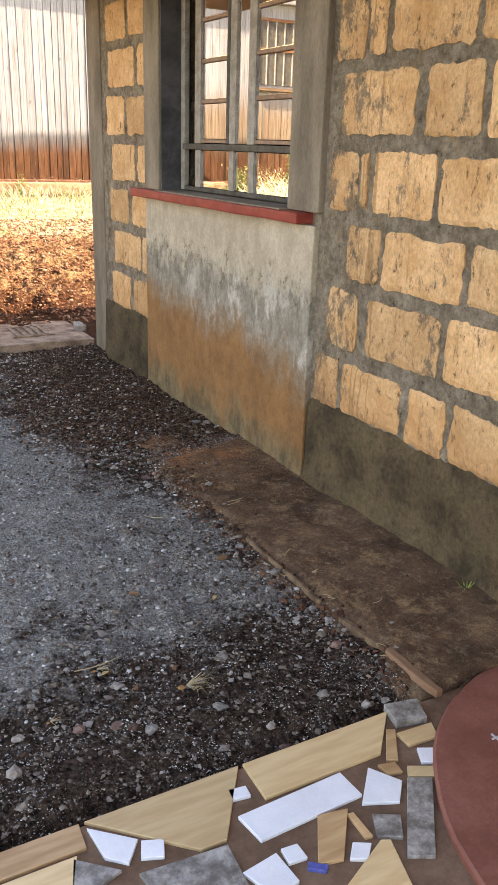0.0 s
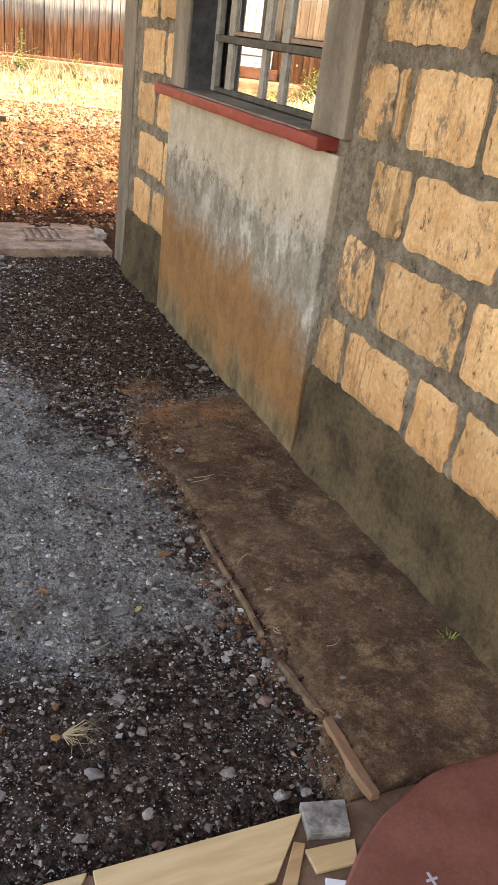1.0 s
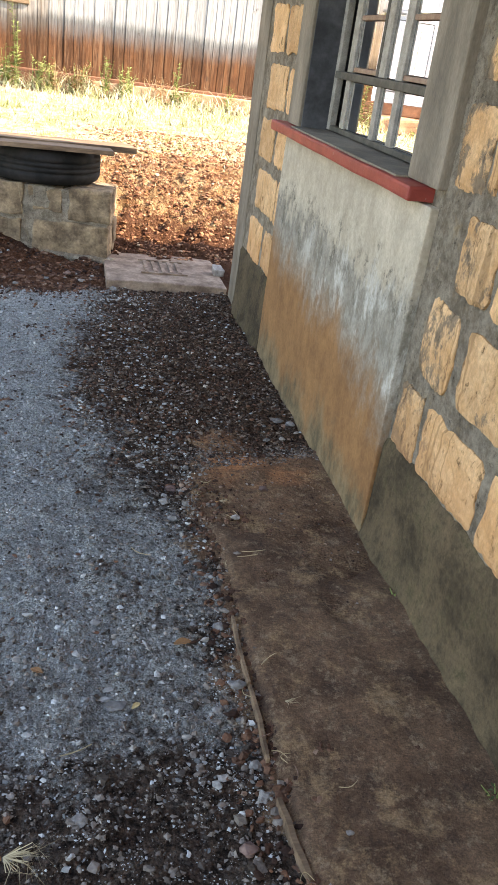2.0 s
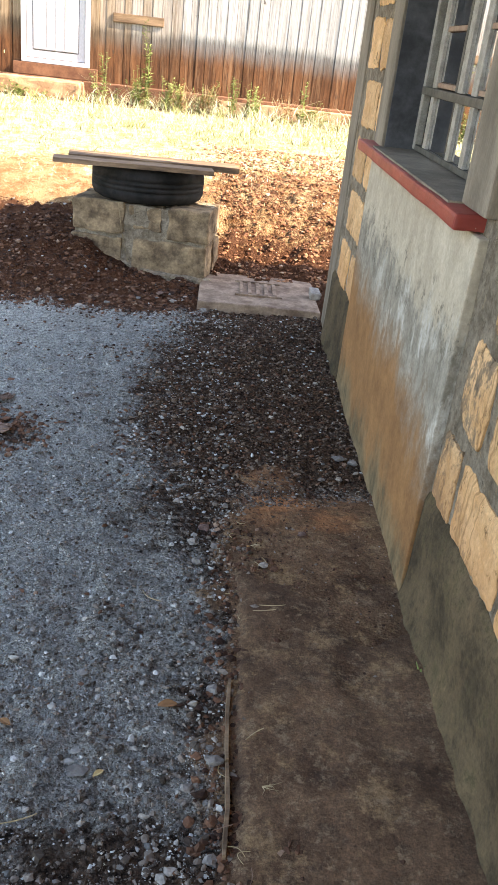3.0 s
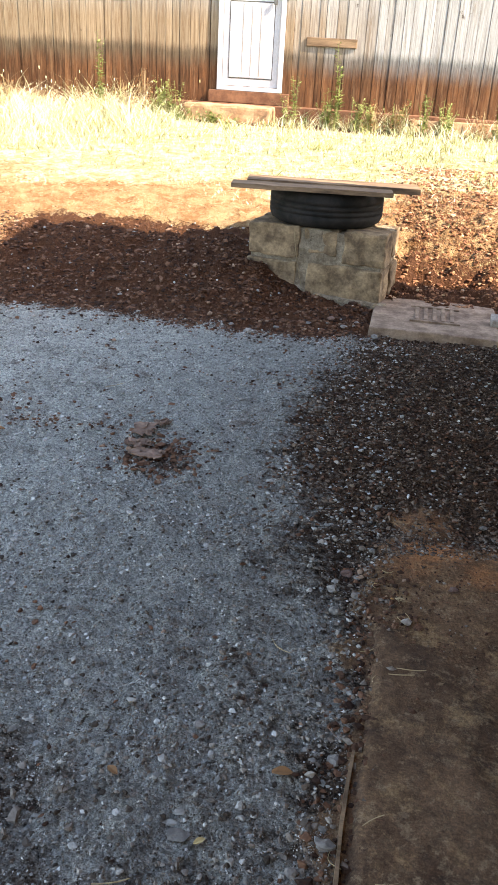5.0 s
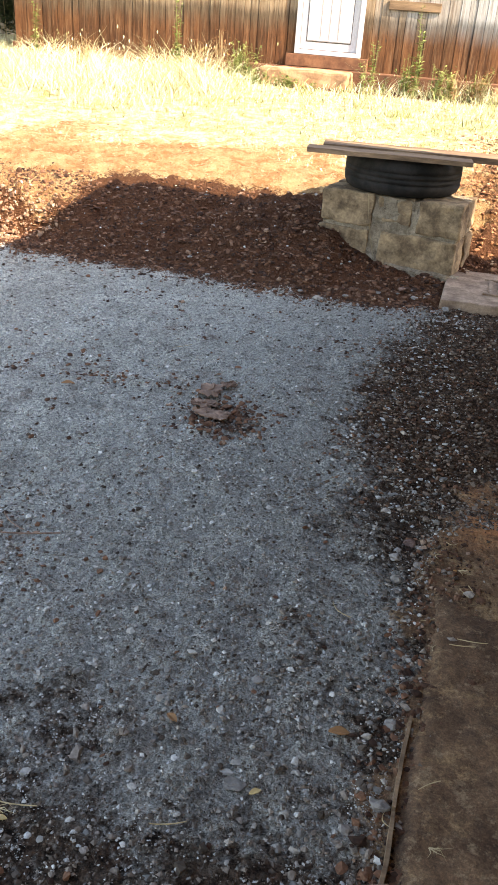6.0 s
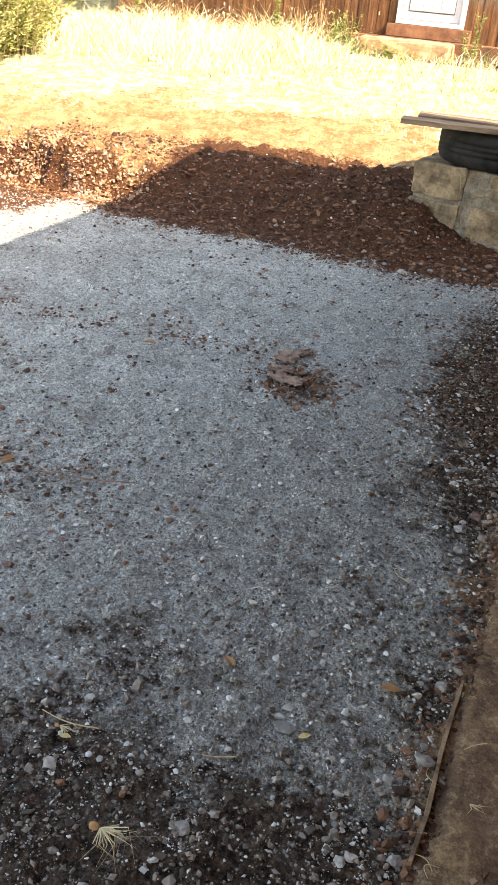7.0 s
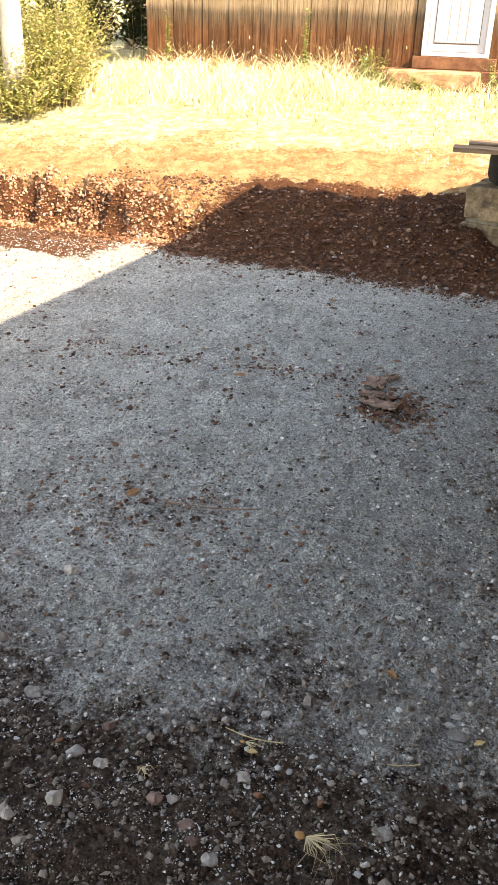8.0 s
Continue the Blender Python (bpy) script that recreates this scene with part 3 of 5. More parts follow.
lone("floor_inside", boxes((WALL + 0.2, 7.8, -3.8, END - 0.2, -0.3, 0.12)), M_PAINT, "plain cement floor inside the house", "floor", kind="structure")
# Roof out of view, set by its shadow; eave enlarged to dim the wall.
roof_bm = boxes((0.97, 8.3, -4.4, 5.98, 0.0, 0.07))
bmesh.ops.translate(roof_bm, vec=(-0.97, 0, 0), verts=roof_bm.verts)
for v in roof_bm.verts:
    v.co.z += 2.40 + 0.30 * min(1.0, v.co.x)
    v.co.x += 0.97
lone("roof", roof_bm, M_IRON, "unseen low iron roof, its overhanging eave enlarged to dim the wall", "roof", kind="structure")
lone("eave", boxes((0.975, WALL - 0.04, -4.4, 5.96, 2.36, 2.395)), M_BROWNWOOD, "unseen boarding below the enlarged eave", "eave", kind="structure")

def plinth_mesh(y0, y1):
    """A run of cement skirting with a ragged top edge that runs out under the stones."""
    bm = bmesh.new()
    n = int((y1 - y0) / 0.022)
    rows = []
    for i in range(n + 1):
        y = y0 + (y1 - y0) * i / n
        top = 0.392 + 0.016 * fbm(y, 2.0, 7.0) + 0.012 * fbm(y, 5.0, 26.0)
        lip = 0.012 * max(0.0, fbm(y, 9.0, 8.0) + 0.4)
        row = []
        for k, (x, z) in enumerate(((0.012, top + 0.012), (-0.004, top), (-0.013, top - 0.025), (-0.017, 0.28), (-0.017, 0.19), (-0.018, 0.10), (-0.020 - lip, 0.045), (-0.028 - 1.6 * lip, 0.0), (-0.030, -0.3), (0.012, -0.3))):
            d = 0.004 * fbm(y + k, z * 3, 9.0, 4.0)
            row.append(bm.verts.new((WALL + x + (d if 0 < k < 8 else 0.0), y, z)))
        rows.append(row)
    for a, b in zip(rows, rows[1:]):
        for k in range(len(a)):
            bm.faces.new((a[k], a[(k + 1) % len(a)], b[(k + 1) % len(a)], b[k]))
    bm.faces.new(rows[0])
    bm.faces.new(rows[-1])
    return bm


for y0, y1 in ((-1.0, 2.925), (4.765, 5.56)):
    lone("baseboard", plinth_mesh(y0, y1), M_PLINTH, "mossy dark cement plinth along the wall foot", "plinth", kind="structure", smooth=True)
lone("trim_panel", rough_box(WALL - 0.028, WALL + 0.01, 2.93, 4.758, -0.2, 1.128, 5, 0.003, 2.0, 0.006), M_PLASTER,
     "cement plaster panel under the window, stained grey and rust", "wall panel", kind="structure")
lone("trim_post", rough_box(WALL - 0.008, WALL + 0.2, 5.555, END + 0.02, -0.3, TOP - 0.01, 4, 0.004, 5.0, 0.012), M_POST,
     "smooth grey cement corner post of the house", "post", kind="structure")

# window with its surround
window = thing("window_1", (WALL, 3.85, OPEN_Z0), "steel casement window with reflecting panes and a red sill", "window", kind="structure")
FX = 2.065
part("jamb", rough_box(WALL - 0.032, WALL + 0.09, 2.905, 3.148, 1.182, OPEN_Z1 + 0.16, 4, 0.003, 7.0), M_JAMB, window, "grey cement surround")
part("jamb", rough_box(WALL - 0.032, WALL + 0.09, 4.545, 4.765, 1.182, OPEN_Z1 + 0.16, 4, 0.003, 8.0), M_JAMB, window, "grey cement surround")
part("lintel", rough_box(WALL - 0.032, WALL + 0.09, 3.149, 4.544, OPEN_Z1, OPEN_Z1 + 0.16, 4, 0.003, 9.0), M_JAMB, window, "grey cement surround")
part("reveal", boxes((WALL - 0.02, FX + 0.06, 4.535, 4.544, 1.184, OPEN_Z1)), M_REVEAL, window, "dark inner side of the surround")
part("window_sill", rough_box(WALL - 0.085, WALL + 0.11, 2.985, 4.87, 1.132, 1.178, 6, 0.0035, 11.0, 0.010), M_RED, window, "chipped red-painted sill")
part("sill_top", boxes((WALL - 0.068, FX + 0.05, 3.150, 4.533, 1.176, 1.1845)), M_JAMB, window, "dusty grey top of the sill")


def bar(name, y0, y1, z0, z1, material, depth=0.03, x=FX, label=""):
    return part(name, boxes((x, x + depth, y0, y1, z0, z1), bevel=0.003), material, window, label)


bar("window_frame", 3.150, 3.19, 1.19, OPEN_Z1, M_DARKSTEEL)
bar("window_frame", 4.485, 4.532, 1.19, OPEN_Z1, M_STEEL)
bar("window_frame", 3.191, 4.484, 1.19, 1.212, M_DARKSTEEL)
bar("window_frame", 3.191, 4.484, OPEN_Z1 - 0.03, OPEN_Z1, M_STEEL)
bar("transom", 3.191, 4.484, 1.408, 1.438, M_DARKSTEEL, 0.045, FX - 0.012)
for y0, y1 in ((4.285, 4.345), (3.895, 3.945), (3.685, 3.740)):
    bar("mullion", y0, y1, 1.213, 1.407, M_STEEL)
for y0, y1, m in ((4.285, 4.355, M_STEEL), (3.955, 3.985, M_DARKSTEEL), (3.885, 3.950, M_STEEL), (3.690, 3.760, M_STEEL)):
    bar("mullion", y0, y1, 1.439, OPEN_Z1 - 0.031, m)
for z in (1.452, 1.648, 1.845, 2.040):
    bar("glazing_bar", 3.987, 4.283, z - 0.009, z + 0.009, M_PUTTY, 0.02, FX + 0.004)
    bar("glazing_bar", 3.215, 3.688, z - 0.009, z + 0.009, M_PUTTY, 0.02, FX + 0.004)
bar("casement_stile", 3.192, 3.214, 1.439, OPEN_Z1 - 0.031, M_STEEL)
for z0, z1 in ((1.462, 1.638), (1.658, 1.835), (1.855, 2.030), (2.050, 2.215)):
    for y0, y1 in ((3.987, 4.283), (3.215, 3.688)):
        bar("pane", y0, y1, z0, z1, M_GLASS, 0.004, FX + 0.012)
bar("pane", 3.761, 3.884, 1.440, 2.215, M_GLASS, 0.004, FX + 0.012)
for y0, y1 in ((3.946, 4.284), (3.741, 3.894), (3.192, 3.684)):
    bar("pane", y0, y1, 1.213, 1.407, M_GLASS, 0.004, FX + 0.012)

# ---- paved strip, porch and red step ----
def sheet(x0, x1, y0, y1, nx, ny, z_of):
    bm = bmesh.new()
    rows = [[bm.verts.new((x0 + (x1 - x0) * i / nx, y0 + (y1 - y0) * j / ny, z_of(x0 + (x1 - x0) * i / nx, y0 + (y1 - y0) * j / ny))) for i in range(nx + 1)] for j in range(ny + 1)]
    for j in range(ny):
        for i in range(nx):
            bm.faces.new((rows[j][i], rows[j][i + 1], rows[j + 1][i + 1], rows[j + 1][i]))
    rim = [e for e in bm.edges if e.is_boundary]
    made = bmesh.ops.extrude_edge_only(bm, edges=rim)["geom"]
    bmesh.ops.translate(bm, vec=(0, 0, -0.12), verts=[g for g in made if isinstance(g, bmesh.types.BMVert)])
    return bm


def apron_height(x, y):
    z = 0.024 + 0.005 * fbm(x, y, 3.0) + 0.005 * fbm(x, y, 12.0)
    edge = 1.412 + 0.014 * fbm(x, y, 5.0, 2.0) + 0.014 * fbm(x, y, 17.0)
    return z - 0.03 * (1 - step(x, edge - 0.015, edge + 0.03)) - 0.03 * step(y + 0.35 * fbm(x, y, 3.0, 3.0, 4), 2.55, 3.1)


lone("pavement", sheet(1.385, WALL - 0.014, 1.425, 3.35, 40, 110, apron_height), M_APRON, "brown dirt-caked concrete strip along the house wall", "pavement", kind="structure", smooth=True)
lone("pavement_porch", rough_box(-1.6, WALL - 0.014, -3.5, 1.42, -0.25, -0.008, 6, 0.004, 3.0, 0.01), M_BED, "mud-bedded porch slab edge", "porch", kind="structure")


def disc(cx, cy, r, z0, z1, n=72):
    bm = bmesh.new()
    lower, mid, top, rise = [], [], [], []
    for i in range(n):
        a = math.tau * i / n
        k = 1 + 0.012 * fbm(math.cos(a), math.sin(a), 3.0)
        for ring, rr, z in ((lower, r * k, z0), (mid, r * k, z1 - 0.007), (top, r * k - 0.007, z1), (rise, r * 0.55, z1 + 0.004)):
            ring.append(bm.verts.new((cx + rr * math.cos(a), cy + rr * math.sin(a), z)))
    for a, b in ((lower, mid), (mid, top), (top, rise)):
        for i in range(n):
            bm.faces.new((a[i], a[(i + 1) % n], b[(i + 1) % n], b[i]))
    bm.faces.new(rise)
    bmesh.ops.delete(bm, geom=[v for v in bm.verts if v.co.x > WALL - 0.02], context="VERTS")
    return bm


round_step = thing("round_step", (1.76, 0.755, -0.05), "round red-painted cement step beside the broken tiles", "step")
part("slab", disc(1.76, 0.755, 0.69, -0.05, 0.014), M_REDSTEP, round_step)
part("paint_mark", boxes((1.432, 1.437, 1.172, 1.206, 0.012, 0.0185), (1.422, 1.447, 1.188, 1.193, 0.012, 0.0182)), M_DOOR, round_step, "small pale cross-shaped paint mark")


def shard(material, x, y, length, depth, turn=0.0, b0=0.0, b1=None, name="floor_tile", label="", lift=0.0):
    """A broken tile: its first edge starts at x, y and runs along turn; the edge opposite, depth behind, goes from b0 to b1."""
    b1 = length if b1 is None else b1
    a = radians(turn)
    along, off = Vector((math.cos(a), math.sin(a), 0)), Vector((math.sin(a), -math.cos(a), 0))
    foot = Vector((x, y, -0.008))
    ring = [foot, foot + along * length, foot + off * depth + along * b1, foot + off * depth + along * b0]
    bm = bmesh.new()
    f = bm.faces.new([bm.verts.new(p) for p in ring])
    top = bmesh.ops.extrude_face_region(bm, geom=[f])["geom"]
    bmesh.ops.translate(bm, vec=(0, 0, 0.010 + lift), verts=[g for g in top if isinstance(g, bmesh.types.BMVert)])
    bmesh.ops.bevel(bm, geom=list(bm.edges), offset=0.0012, segments=1, affect="EDGES")
    return lone(name, bm, material, label, "tile", group="broken tiles laid on the porch")


TAN = "broken wood-look ceramic tile pressed into brown mud"
WHITE = "broken white glazed tile pressed into brown mud"
GREY = "broken grey marbled tile pressed into brown mud"
shard(M_BROWNTILE, 0.03, 1.418, 0.37, 0.072, 0, 0.0, 0.365, label=TAN)
shard(M_WOODTILE, 0.412, 1.418, 0.392, 0.19, 0, 0.20, 0.262, label=TAN)
shard(M_WOODTILE, 0.815, 1.418, 0.447, 0.124, 0, -0.005, 0.33, label=TAN)
shard(M_WOODTILE, 0.05, 1.335, 0.32, 0.10, 0, 0.02, 0.28, label=TAN)
shard(M_WHITETILE, 0.726, 1.275, 0.288, 0.085, 2, 0.01, 0.29, label=WHITE)
shard(M_WHITETILE, 1.002, 1.178, 0.122, 0.085, 47, 0.03, 0.10, label=WHITE)
shard(M_WHITETILE, 0.412, 1.398, 0.12, 0.065, -42, 0.07, 0.125, label=WHITE)
shard(M_WHITETILE, 0.506, 1.311, 0.05, 0.048, -22, 0.0, 0.05, label=WHITE)
shard(M_WHITETILE, 0.743, 1.357, 0.045, 0.033, -8, 0.0, 0.046, label=WHITE)
shard(M_WHITETILE, 1.240, 1.268, 0.052, 0.052, -26, 0.0, 0.05, label=WHITE)
shard(M_WHITETILE, 0.662, 1.135, 0.09, 0.085, 8, 0.02, 0.085, label=WHITE)
shard(M_WHITETILE, 0.765, 1.152, 0.040, 0.042, -6, 0.0, 0.045, label=WHITE)
shard(M_WHITETILE, 0.915, 1.095, 0.042, 0.045, -30, -0.01, 0.03, label=WHITE)
shard(M_MARBLE, 1.262, 1.434, 0.10, 0.078, -12, 0.0, 0.09, label=GREY, lift=0.012)
shard(M_MARBLE, 1.150, 1.196, 0.062, 0.235, -27, -0.05, 0.012, label=GREY)
shard(M_MARBLE, 1.003, 1.142, 0.066, 0.065, -30, 0.005, 0.062, label=GREY)
shard(M_MARBLE, 0.470, 1.232, 0.20, 0.13, -5, 0.03, 0.20, label=GREY)
shard(M_MARBLE, 0.360, 1.330, 0.11, 0.07, -42, 0.03, 0.07, label=GREY)
shard(M_WOODTILE, 1.228, 1.336, 0.112, 0.052, -4, 0.005, 0.095, label=TAN)
shard(M_BROWNTILE, 1.214, 1.360, 0.024, 0.115, -27, -0.022, 0.008, label=TAN)
shard(M_WOODTILE, 1.176, 1.228, 0.066, 0.035, -27, -0.005, 0.062, label=TAN)
shard(M_BROWNTILE, 1.112, 1.264, 0.046, 0.036, -14, 0.012, 0.052, label=TAN)
shard(M_BROWNTILE, 0.890, 1.196, 0.075, 0.13, -12, -0.05, 0.01, label=TAN)
shard(M_WOODTILE, 0.975, 1.072, 0.022, 0.12, -25, -0.10, 0.04, label=TAN)
shard(M_BROWNTILE, 0.952, 1.168, 0.016, 0.075, -10, 0.01, 0.028, label=TAN)
shard(M_BLUE, 0.800, 1.096, 0.045, 0.018, -38, 0.0, 0.04, label="small blue and white broken tile strip in the mud")

# ---- slab, pedestal, tyre and boards ----
def turned(bm, turn, centre):
    bmesh.ops.rotate(bm, cent=centre, matrix=Matrix.Rotation(radians(turn), 3, "Z"), verts=bm.verts)
    return bm


cover = thing("drain_slab", (1.60, 6.27, 0.0), "worn concrete drain slab with moulded grid, at the house corner", "slab")
part("body", rough_box(1.175, 1.955, 5.835, 6.58, -0.15, 0.048, 5, 0.008, 21.0, 0.014), M_SLAB, cover)
for i in range(5):
    part("rib", boxes((1.44 + 0.055 * i, 1.465 + 0.055 * i, 6.08, 6.36, 0.043, 0.060), bevel=0.003), M_SLAB, cover)
for y in (6.045, 6.375):
    part("rib", boxes((1.41, 1.72, y, y + 0.022, 0.043, 0.060), bevel=0.003), M_SLAB, cover)
lone("stone", rough_box(1.90, 1.975, 6.10, 6.22, 0.045, 0.10, 2, 0.012, 33.0, 0.015), M_WHITEROCK, "whitish lump of mortar on the drain slab", "stone")

PC = Vector((0.79, 6.70, 0))
pedestal = thing("block_pedestal", (0.79, 6.66, 0.0), "low pedestal of dirty yellow quarry stones bedded in mortar", "pedestal")
part("core", turned(rough_box(0.325, 1.23, 6.432, 6.89, -0.1, 0.478, 5, 0.010, 40.0), -9, PC), M_MORTAR, pedestal, "grey mortar between the stones")
for x0, x1, y0, y1, z0, z1 in ((0.31, 0.665, 6.42, 6.66, 0.275, 0.487), (0.70, 0.93, 6.43, 6.60, 0.315, 0.482), (0.965, 1.25, 6.42, 6.66, 0.28, 0.49),
                               (0.30, 0.655, 6.415, 6.64, -0.08, 0.25), (0.735, 1.245, 6.41, 6.66, -0.05, 0.262), (1.02, 1.245, 6.69, 6.90, 0.30, 0.48),
                               (0.96, 1.25, 6.70, 6.90, -0.05, 0.26), (0.31, 0.62, 6.69, 6.90, 0.27, 0.485)):
    part("stone", turned(rough_box(x0, x1, y0, y1, z0, z1, 4, 0.016, x0 * 9 + z0 * 31, 0.016), -9, PC), M_PED, pedestal)


part("foot", turned(rough_box(0.80, 1.30, 6.375, 6.45, -0.1, 0.062, 5, 0.012, 47.0, 0.02), -9, PC), M_MORTAR, pedestal, "lump of grey mortar at the foot")


def tyre_mesh(cx, cy, z0, r_out, r_in, wide, n=72):
    profile = [(r_in, 0.22), (r_in + 0.02, 0.10), (r_out - 0.11, 0.0), (r_out - 0.045, 0.035), (r_out - 0.012, 0.12), (r_out, 0.24)]
    for k in (0.36, 0.5, 0.64):
        profile += [(r_out + 0.002, k - 0.025), (r_out - 0.010, k - 0.018), (r_out - 0.010, k + 0.018), (r_out + 0.002, k + 0.025)]
    profile += [(r_out, 0.76), (r_out - 0.012, 0.88), (r_out - 0.045, 0.965), (r_out - 0.11, 1.0), (r_in + 0.02, 0.90), (r_in, 0.78)]
    bm = bmesh.new()
    rings = []
    for i in range(n):
        a = math.tau * i / n
        rings.append([bm.verts.new((cx + r * math.cos(a), cy + r * math.sin(a), z0 + wide * h)) for r, h in profile])
    for i in range(n):
        a, b = rings[i], rings[(i + 1) % n]
        for j in range(len(profile) - 1):
            bm.faces.new((a[j], b[j], b[j + 1], a[j + 1]))
    return bm


lone("tyre", tyre_mesh(0.75, 6.76, 0.484, 0.384, 0.215, 0.238), M_TYRE, "worn black car tyre lying flat on the stone pedestal", "tyre", smooth=True)


def board_mesh(x0, x1, y0, y1, z, thick, turn, seed):
    bm = bmesh.new()
    n = 14
    rings = []
    for i in range(n + 1):
        x = x0 + (x1 - x0) * i / n
        a, b = y0 + 0.012 * fbm(x, seed, 4.0), y1 + 0.012 * fbm(x, seed + 5, 4.0)
        t = z + thick + 0.004 * fbm(x, seed + 9, 5.0)
        rings.append([bm.verts.new(p) for p in ((x, a, z), (x, b, z), (x, b - 0.004, t), (x, a + 0.004, t))])
    for i in range(n):
        for j in range(4):
            bm.faces.new((rings[i][j], rings[i][(j + 1) % 4], rings[i + 1][(j + 1) % 4], rings[i + 1][j]))
    bm.faces.new(rings[0])
    bm.faces.new(rings[-1])
    return turned(bm, turn, Vector(((x0 + x1) / 2, (y0 + y1) / 2, z)))


SEAT = "weathered grey board lying across the tyre as a seat"
lone("board", board_mesh(0.17, 1.20, 6.34, 6.50, 0.724, 0.028, 7, 1.0), M_BOARD, SEAT, "board", group="boards on the tyre")
lone("board", board_mesh(0.23, 1.36, 6.53, 6.76, 0.724, 0.036, 8, 2.0), M_BOARD, SEAT, "board", group="boards on the tyre")

# ---- shed ----
SHED, SHED_X0, SHED_X1, SHED_Z0, SHED_Z1 = 11.0, -4.66, 6.4, 0.96, 3.3
shed = thing("shed", (0.8, 12.5, 0.7), "long timber shed of weathered planks, red with mud splashes below", "shed")
part("body", boxes((SHED_X0 + 0.03, SHED_X1 - 0.03, SHED + 0.04, SHED + 3.5, 0.5, SHED_Z1)), M_BROWNWOOD, shed, "dark boards behind the cladding")
part("footing", rough_box(SHED_X0, SHED_X1, SHED - 0.075, SHED + 0.3, 0.45, SHED_Z0, 6, 0.010, 50.0, 0.012), M_LEDGE, shed, "mud-red concrete footing")
part("footing_ledge", rough_box(1.15, SHED_X1, SHED - 0.20, SHED - 0.077, 0.45, SHED_Z0 - 0.035, 5, 0.010, 51.0, 0.015), M_SUNLEDGE, shed, "footing ledge, its pale colour standing for sunlight")
part("roof", boxes((SHED_X0 - 0.3, SHED_X1 + 0.3, SHED - 0.12, SHED + 3.9, SHED_Z1, SHED_Z1 + 0.06)), M_IRON, shed, "iron roof")
DOOR0, DOOR1, DOOR_Z = -1.10, -0.345, 1.095


def plank_mesh(wide, z0, z1, seed):
    bm = bmesh.new()
    n = 6
    rings = []
    for i in range(n + 1):
        z = z0 + (z1 - z0) * i / n
        d = 0.0025 * fbm(z, seed, 2.0)
        rings.append([bm.verts.new(p) for p in ((-wide / 2 + d, -0.024, z), (wide / 2 - 0.002 + d, -0.021, z), (wide / 2 - 0.002 + d, 0.0, z), (-wide / 2 + d, 0.0, z))])
    for i in range(n):
        for j in range(4):
            bm.faces.new((rings[i][j], rings[i][(j + 1) % 4], rings[i + 1][(j + 1) % 4], rings[i + 1][j]))
    bm.faces.new(rings[0])
    bm.faces.new(rings[-1])
    bmesh.ops.recalc_face_normals(bm, faces=bm.faces)
    me = bpy.data.meshes.new("plank")
    bm.to_mesh(me)
    bm.free()
    me.materials.append(M_PLANK)
    return me


def plank_row(x0, x1, z0, z1, seed):
    rng = random.Random(seed)
    meshes = [plank_mesh(wide, z0, z1, 3.0 * k + seed) for k, wide in enumerate((0.075, 0.09, 0.105, 0.12))]
    x = x0
    while x < x1 - 0.02:
        k = rng.randrange(4)
        wide = (0.075, 0.09, 0.105, 0.12)[k]
        if x + wide > x1:
            k, wide = 0, 0.075
            if x + wide > x1 + 0.03:
                break
        ob = new("plank", meshes[k])
        ob.parent = shed
        ob.location = Vector((x + wide / 2, SHED + 0.04 - rng.random() * 0.006, 0)) - ORIGIN[shed]
        x += wide + 0.0015 + (0.005 if rng.random() < 0.12 else 0.0)


plank_row(SHED_X0, DOOR0 - 0.10, SHED_Z0 - 0.02, SHED_Z1, 1)
plank_row(DOOR1 + 0.10, SHED_X1, SHED_Z0 - 0.02, SHED_Z1, 2)
plank_row(DOOR0 - 0.10, DOOR1 + 0.10, DOOR_Z + 1.98, SHED_Z1, 3)
door = part("door", boxes((DOOR0 + 0.055, DOOR1 - 0.055, SHED + 0.005, SHED + 0.04, DOOR_Z + 0.05, DOOR_Z + 1.85), bevel=0.004), M_DOOR, shed, "white-painted door, shut")
part("door_panel", boxes((DOOR0 + 0.13, DOOR1 - 0.13, SHED - 0.004, SHED + 0.01, DOOR_Z + 0.14, DOOR_Z + 0.90), bevel=0.006), M_DOOR, door)
part("door_panel", boxes((DOOR0 + 0.13, DOOR1 - 0.13, SHED - 0.004, SHED + 0.01, DOOR_Z + 1.02, DOOR_Z + 1.75), bevel=0.006), M_DOOR, door)
for a in (-0.82, -0.72, -0.62):
    part("groove", boxes((a - 0.002, a + 0.002, SHED - 0.007, SHED - 0.002, DOOR_Z + 0.16, DOOR_Z + 0.88)), M_JAMB, door)
for x0, x1, z0, z1 in ((DOOR0 + 0.122, DOOR0 + 0.128, 0.13, 0.91), (DOOR1 - 0.128, DOOR1 - 0.122, 0.13, 0.91), (DOOR0 + 0.13, DOOR1 - 0.13, 0.127, 0.136), (DOOR0 + 0.13, DOOR1 - 0.13, 0.905, 0.915)):
    part("groove", boxes((x0, x1, SHED + 0.002, SHED + 0.008, DOOR_Z + z0, DOOR_Z + z1)), M_DARKSTEEL, door)
part("latch", boxes((DOOR1 - 0.24, DOOR1 + 0.05, SHED - 0.03, SHED - 0.006, DOOR_Z + 0.965, DOOR_Z + 0.99), bevel=0.004), M_LOCK, door, "dark steel bolt")
part("padlock", boxes((DOOR1 - 0.135, DOOR1 - 0.10, SHED - 0.045, SHED - 0.02, DOOR_Z + 0.885, DOOR_Z + 0.94), bevel=0.006), M_LOCK, door, "small padlock")
